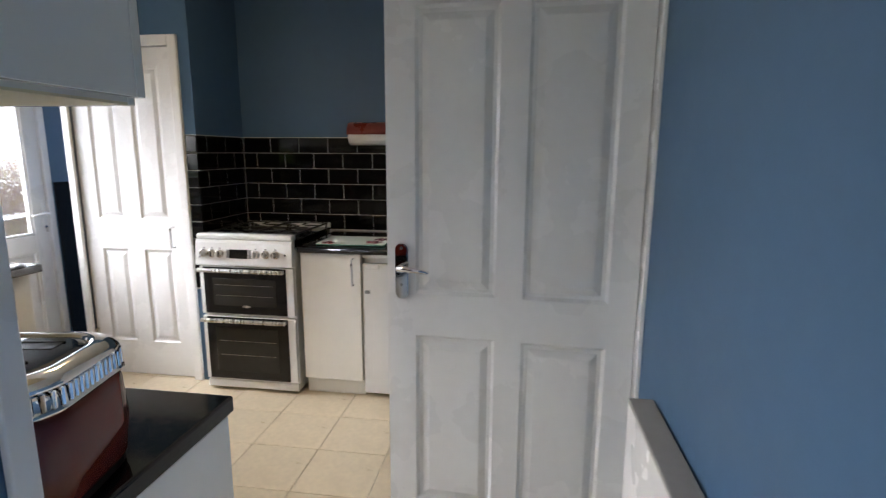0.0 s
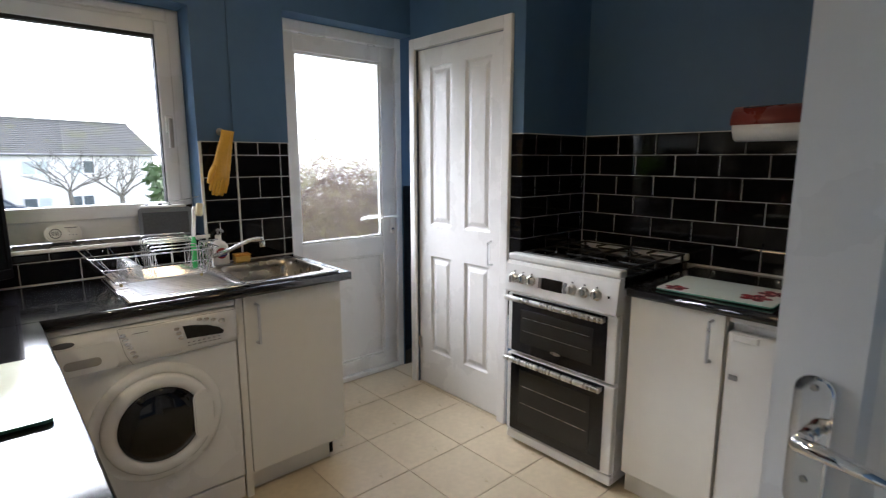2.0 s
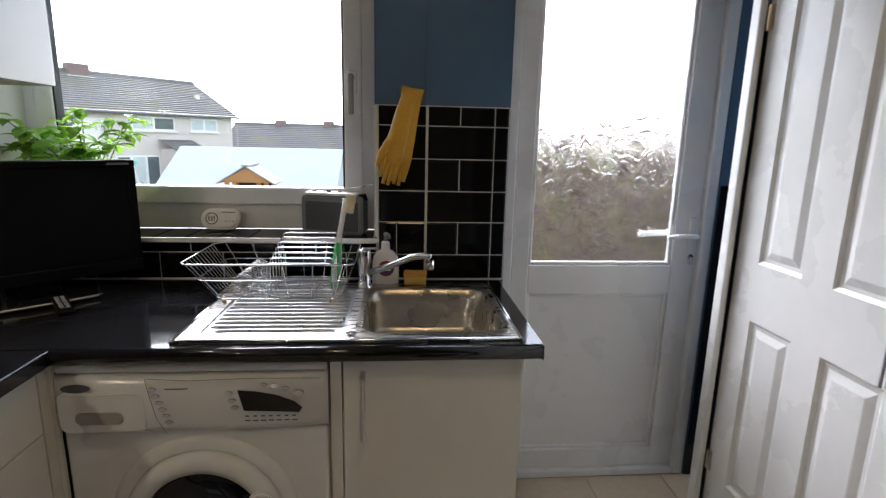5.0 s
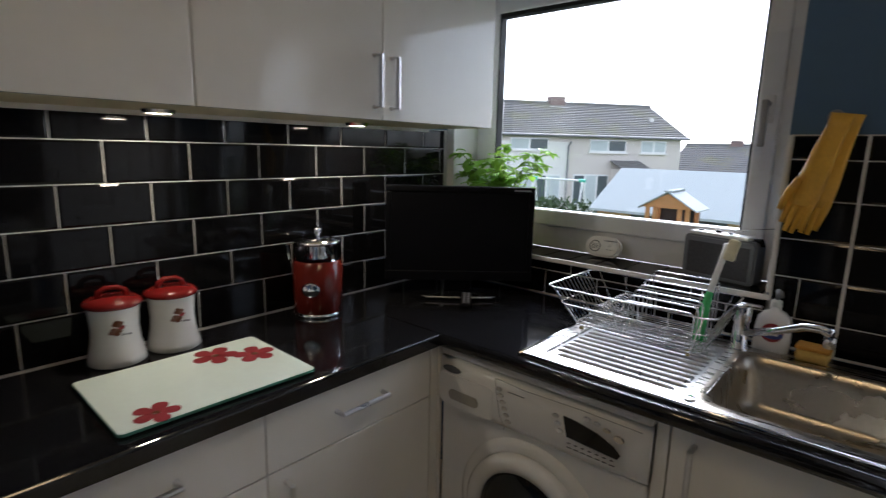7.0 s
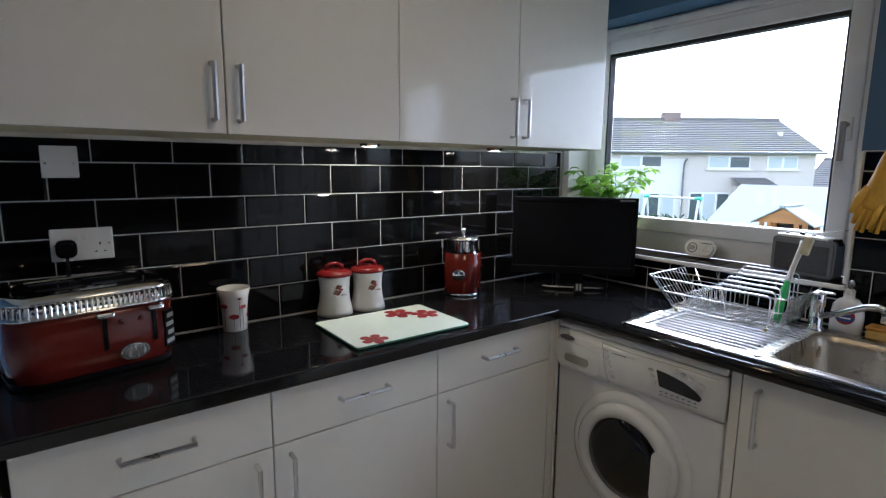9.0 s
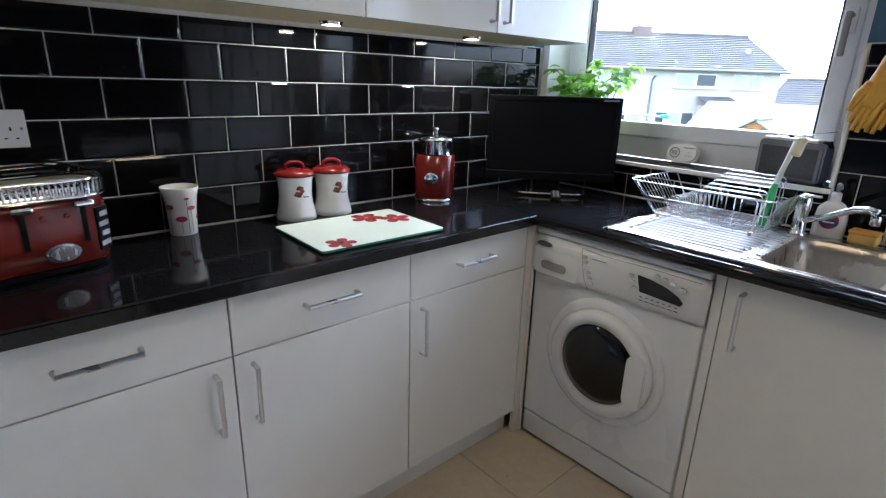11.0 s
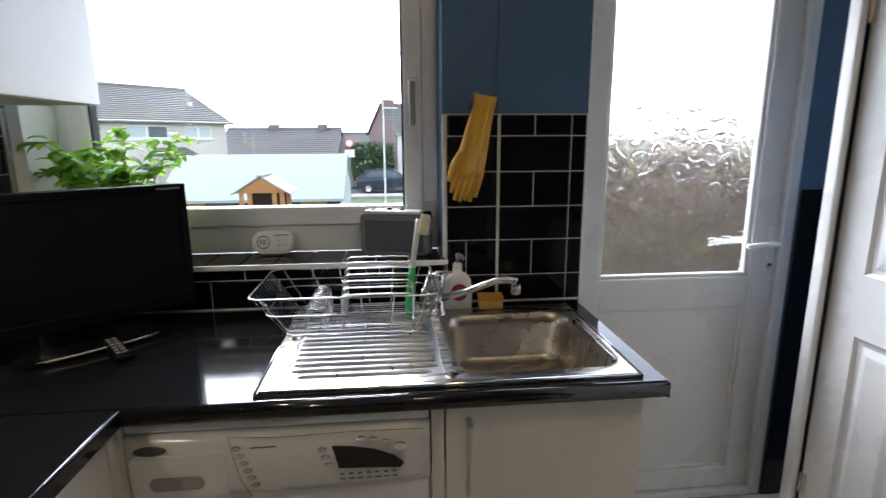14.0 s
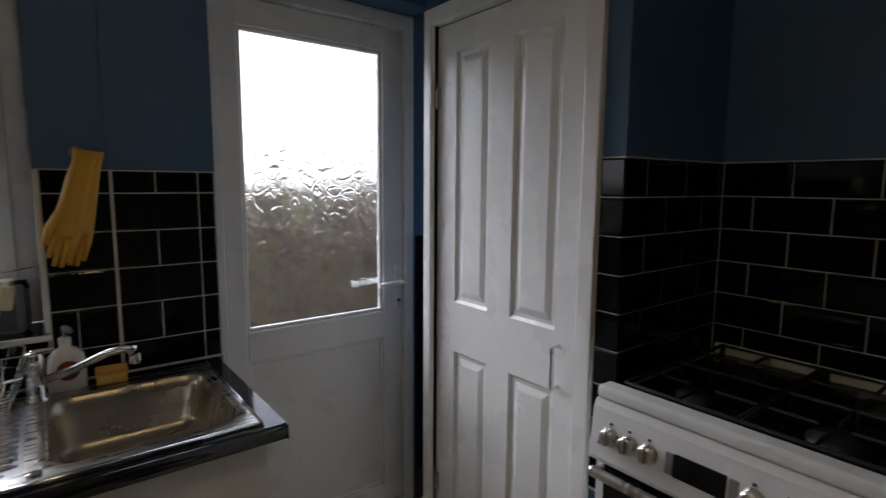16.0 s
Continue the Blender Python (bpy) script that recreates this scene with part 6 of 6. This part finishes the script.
bare_tree(-25, 5.35, 4.2, 2)
bare_tree(-30, 4.15, 4.4, 6)
hedge(-37.6, -36.6, -1.5, 1.7, -2.9, 1.0, M_HEDGE, 2600, 0.16, 7, "clipped green hedge beside the street")
hedge(-14.4, -13.6, -9.5, -3.9, -1.6, 0.08, M_HEDGE, 2400, 0.10, 8, "low green hedge beyond the garden")
hedge(-12.4, -11.6, 3.5, 4.3, -1.5, 1.2, M_HEDGE, 900, 0.09, 12, "round green garden shrub")


def swing():
    s = empty("swing_frame", pose(-16.0, -6.6, ground_height(-16.0)), "green and white garden swing frame", "swing")
    top = 0.55 - ground_height(-16.0)
    for y in (-0.85, 0.85):
        for dx in (-0.6, 0.6):
            part("leg", tube([(0, y, top), (dx, y * 1.15, 0)], 0.035, 8), M_UPVC, s)
        part("joint", tube([(0, y - 0.1, top), (0, y + 0.1, top)], 0.06, 8), M_SWING, s, "green corner joint")
    part("crossbar", tube([(0, -0.85, top), (0, 0.85, top)], 0.035, 8), M_UPVC, s)
    for y in (-0.3, 0.3):
        part("chain", tube([(0, y, top), (0.05, y, 0.6)], 0.012, 6), M_STEEL, s)
    part("seat", box(-0.05, 0.15, -0.34, 0.34, 0.57, 0.60, 0.01), M_SWING, s)


swing()


def parked_car():
    c = empty("car", pose(-34.2, 1.3, ground_height(-34.2) + 0.03, 0, 0, 90), "dark blue hatchback parked on the street", "car")
    prof = [(-1.95, 0.35), (-1.98, 0.75), (-1.75, 1.02), (-1.35, 1.42), (0.35, 1.46), (1.0, 0.98), (1.85, 0.80), (1.95, 0.40)]
    rings = []
    for y, k in ((-0.82, 0.93), (-0.78, 1.0), (0.78, 1.0), (0.82, 0.93)):
        rings.append([(x, y if z < 1.05 else y * 0.82, 0.35 + (z - 0.35) * k) for x, z in prof])
    part("body", ring_stack(rings), M_CAR, c)
    for s in (-1, 1):
        part("side_glass", ring_stack([[(-1.35, s * 0.72, 1.05), (-1.15, s * 0.68, 1.36), (0.28, s * 0.68, 1.38), (0.8, s * 0.72, 1.03)], [(-1.35, s * 0.80, 1.04), (-1.15, s * 0.70, 1.36), (0.28, s * 0.70, 1.38), (0.8, s * 0.80, 1.02)]]), M_WINDK, c)
        for x in (-1.25, 1.2):
            w = part("wheel", moved(lathe([(0.1, -0.10), (0.30, -0.10), (0.32, -0.06), (0.32, 0.06), (0.30, 0.10), (0.1, 0.10)], 20), pose(x, s * 0.74, 0.32, 90, 0, 0)), M_RUBBER, c, "black tyre")
            part("rim", moved(lathe([(0, 0.02), (0.19, 0.0), (0.20, -0.02)], 16), pose(x, s * 0.85, 0.32, 90 * s, 0, 0)), M_STEEL, w)
    for y in (-0.55, 0.55):
        part("tail_light", box(-1.985, -1.93, y - 0.14, y + 0.14, 0.72, 0.92, 0.02), M_SIGNRED, c)
        part("headlight", box(1.80, 1.90, y - 0.16, y + 0.16, 0.62, 0.76, 0.02), M_CERAM, c)


parked_car()


def road_sign():
    s = empty("road_sign", pose(-34.0, -1.05, ground_height(-34)), "round speed sign over a white plate on a grey post", "sign")
    z = 1.15 - ground_height(-34)
    part("post", tube([(0, 0, -0.2), (0, 0, z + 0.3)], 0.05, 8), M_GREY, s)
    part("disc", moved(lathe([(0, 0.03), (0.26, 0.03), (0.27, 0.0), (0, 0.0)], 28), pose(0.05, 0, z) @ FACE_E), M_SIGNRED, s, "red-rimmed round sign")
    part("disc_face", moved(lathe([(0, 0.035), (0.19, 0.035), (0.19, 0.03)], 28), pose(0.05, 0, z) @ FACE_E), M_CERAM, s)
    part("plate", box(0.05, 0.08, -0.30, 0.30, z - 0.85, z - 0.38), M_CERAM, s)
    lp = empty("street_lamp", pose(-20.0, 1.22, ground_height(-20)), "slim pale post beyond the garden", "post")
    part("post", tube([(0, 0, -0.2), (0, 0, 4.4)], 0.03, 8, taper=[0.035, 0.025]), M_RENDER, lp)


road_sign()


# ---- tiles, piece by piece ----
TILE_MESHES = {}


def tile_mesh(w, h, t=0.008, bev=0.005, material=M_TILE):
    """A flat slab with a chamfered face: width along x, height along y, face at +z, centred."""
    key = (round(w, 3), round(h, 3), round(t, 4), material.name)
    if key in TILE_MESHES:
        return TILE_MESHES[key]
    w, h = w / 2, h / 2
    bev = min(bev, w * 0.4, h * 0.4)
    lo = [(-w, -h, 0), (w, -h, 0), (w, h, 0), (-w, h, 0)]
    mid = [(x, y, t * 0.72) for x, y, z in lo]
    hi = [(x - math.copysign(bev, x), y - math.copysign(bev, y), t) for x, y, z in lo]
    faces = [(8, 9, 10, 11)]
    for a in (0, 4):
        faces += [(a + i, a + (i + 1) % 4, a + 4 + (i + 1) % 4, a + 4 + i) for i in range(4)]
    me = bpy.data.meshes.new("tile")
    me.from_pydata(lo + mid + hi, [], faces)
    me.materials.append(material)
    TILE_MESHES[key] = me
    return me


TILT = random.Random(5)


def lay(parent, place, turn, u0, u1, v0, v1, t=0.008, bev=0.005, material=M_TILE, joint=0.0032):
    """One tile between two corners of a plane; place(u, v) gives the world point."""
    if u1 - u0 < 0.012 or v1 - v0 < 0.012:
        return
    ob = new("tile", tile_mesh(u1 - u0 - joint, v1 - v0 - joint, t, bev, material))
    ob.parent = parent
    wob = pose(0, 0, 0, TILT.uniform(-0.25, 0.25), TILT.uniform(-0.25, 0.25), 0)
    ob.matrix_basis = Matrix.Translation(place((u0 + u1) / 2, (v0 + v1) / 2)) @ turn @ wob


def grout(name, parent, bounds):
    part(name, box(*bounds), M_GROUT, parent, "pale grout bed")


PW, PH = 0.2035, 0.1025


def bond(parent, place, turn, u0, u1, rows, phase, flip=0):
    """Half-bond courses between u0 and u1; rows are (bottom, top) heights."""
    for k, (v0, v1) in enumerate(rows):
        off = phase + (PW / 2 if (k + flip) % 2 else 0)
        n0 = math.floor((u0 - off) / PW)
        for n in range(n0, n0 + 40):
            a, c = max(u0, off + n * PW), min(u1, off + (n + 1) * PW)
            if a >= u1:
                break
            lay(parent, place, turn, a, c, v0, v1)


# south wall (u runs along -x as seen from the room; here plain x)
rows_s = [(0.911, 1.0225)] + [(0.920 + PH * k, 0.920 + PH * (k + 1)) for k in range(1, 5)] + [(1.4325, 1.506)]
bond(wall_south, lambda u, v: (u, YS - 0.007, v), FACE_N, XW + 0.0, -0.022, rows_s, -0.8215, 0)
grout("grout", wall_south, (XW - 0.02, -0.021, YS - 0.009, YS - 0.002, 0.905, 1.508))
# north wall and recess side
rows_n = [(1.53 - PH * (k + 1), 1.53 - PH * k) for k in range(6)]
bond(wall_north, lambda u, v: (u, YN + 0.007, v), FACE_S, XR, 0.50, rows_n, -0.735, 0)
grout("grout", wall_north, (XR - 0.005, 0.52, YN + 0.002, YN + 0.009, 0.88, 1.533))
bond(wall_recess, lambda u, v: (XR - 0.007, u, v), FACE_E, YP, YN, rows_n, YP, 1)
grout("grout", wall_recess, (XR - 0.009, XR - 0.002, YP + 0.004, YN + 0.004, 0.88, 1.533))
for v0, v1 in rows_n + [(1.53 - PH * (k + 1), 1.53 - PH * k) for k in range(6, 9)]:
    lay(wall_pantry, lambda u, v: (u, YP + 0.007, v), FACE_S, -1.412, XR, v0, v1)
grout("grout", wall_pantry, (-1.414, XR - 0.003, YP + 0.002, YP + 0.009, 0.60, 1.533))
# west wall: two faces beside the sink and the upstand under the sill
rows_w = [(0.911, 0.995), (0.995, 1.108), (1.108, 1.213), (1.213, 1.320), (1.320, 1.427), (1.427, 1.490)]
for k, (v0, v1) in enumerate(rows_w):
    cuts = [1.587, 1.747] if k != 1 else [1.587, 1.648, 1.747]
    for a, c in zip(cuts, cuts[1:]):
        lay(wall_west, lambda u, v: (XW - 0.025, u, v), FACE_E, a, c, v0, v1)
    cuts = [1.749, 1.971, 2.018] if k % 2 == 0 else [1.749, 1.856, 1.971, 2.018]
    for a, c in zip(cuts, cuts[1:]):
        lay(wall_west, lambda u, v: (XW - 0.019, u, v), FACE_E, a, c, v0, v1)
grout("grout", wall_west, (XW - 0.027, XW - 0.020, 1.580, 1.743, 0.905, 1.492))
grout("grout", wall_west, (XW - 0.021, XW - 0.014, 1.742, 2.020, 0.905, 1.492))
for k, (v0, v1) in enumerate([(0.911, 1.000), (1.000, 1.036)]):
    off = 0.46 + (PW / 2 if k else 0)
    for n in range(-1, 7):
        a, c = max(0.37, off + n * PW), min(1.583, off + (n + 1) * PW)
        lay(wall_west, lambda u, v: (XW - 0.025, u, v), FACE_E, a, c, v0, v1)
grout("grout", wall_west, (XW - 0.027, XW - 0.020, 0.372, 1.583, 0.905, 1.036))
for n in range(11):
    lay(sill, lambda u, v: (v, u, 1.046), pose(0, 0, 0, 0, 0, -90), 0.452 + n * 0.1015, 0.452 + (n + 1) * 0.1015, -2.445, XW + 0.008, 0.007, 0.003)

# floor tiles
floor_ob = bpy.data.objects["floor"]
FX, FY = 0.343, 0.327
for i in range(-3, 8):
    for j in range(-9, 4):
        a, c = -1.42 + i * FX, -1.42 + (i + 1) * FX
        d, e = 2.12 + j * FY, 2.12 + (j + 1) * FY
        lay(floor_ob, lambda u, v: (u, v, -0.0045), Matrix.Identity(4), max(a, -2.44), min(c, 1.02), max(d, -1.2), min(e, 3.26), 0.0045, 0.0015, M_FLOOR, 0.003)
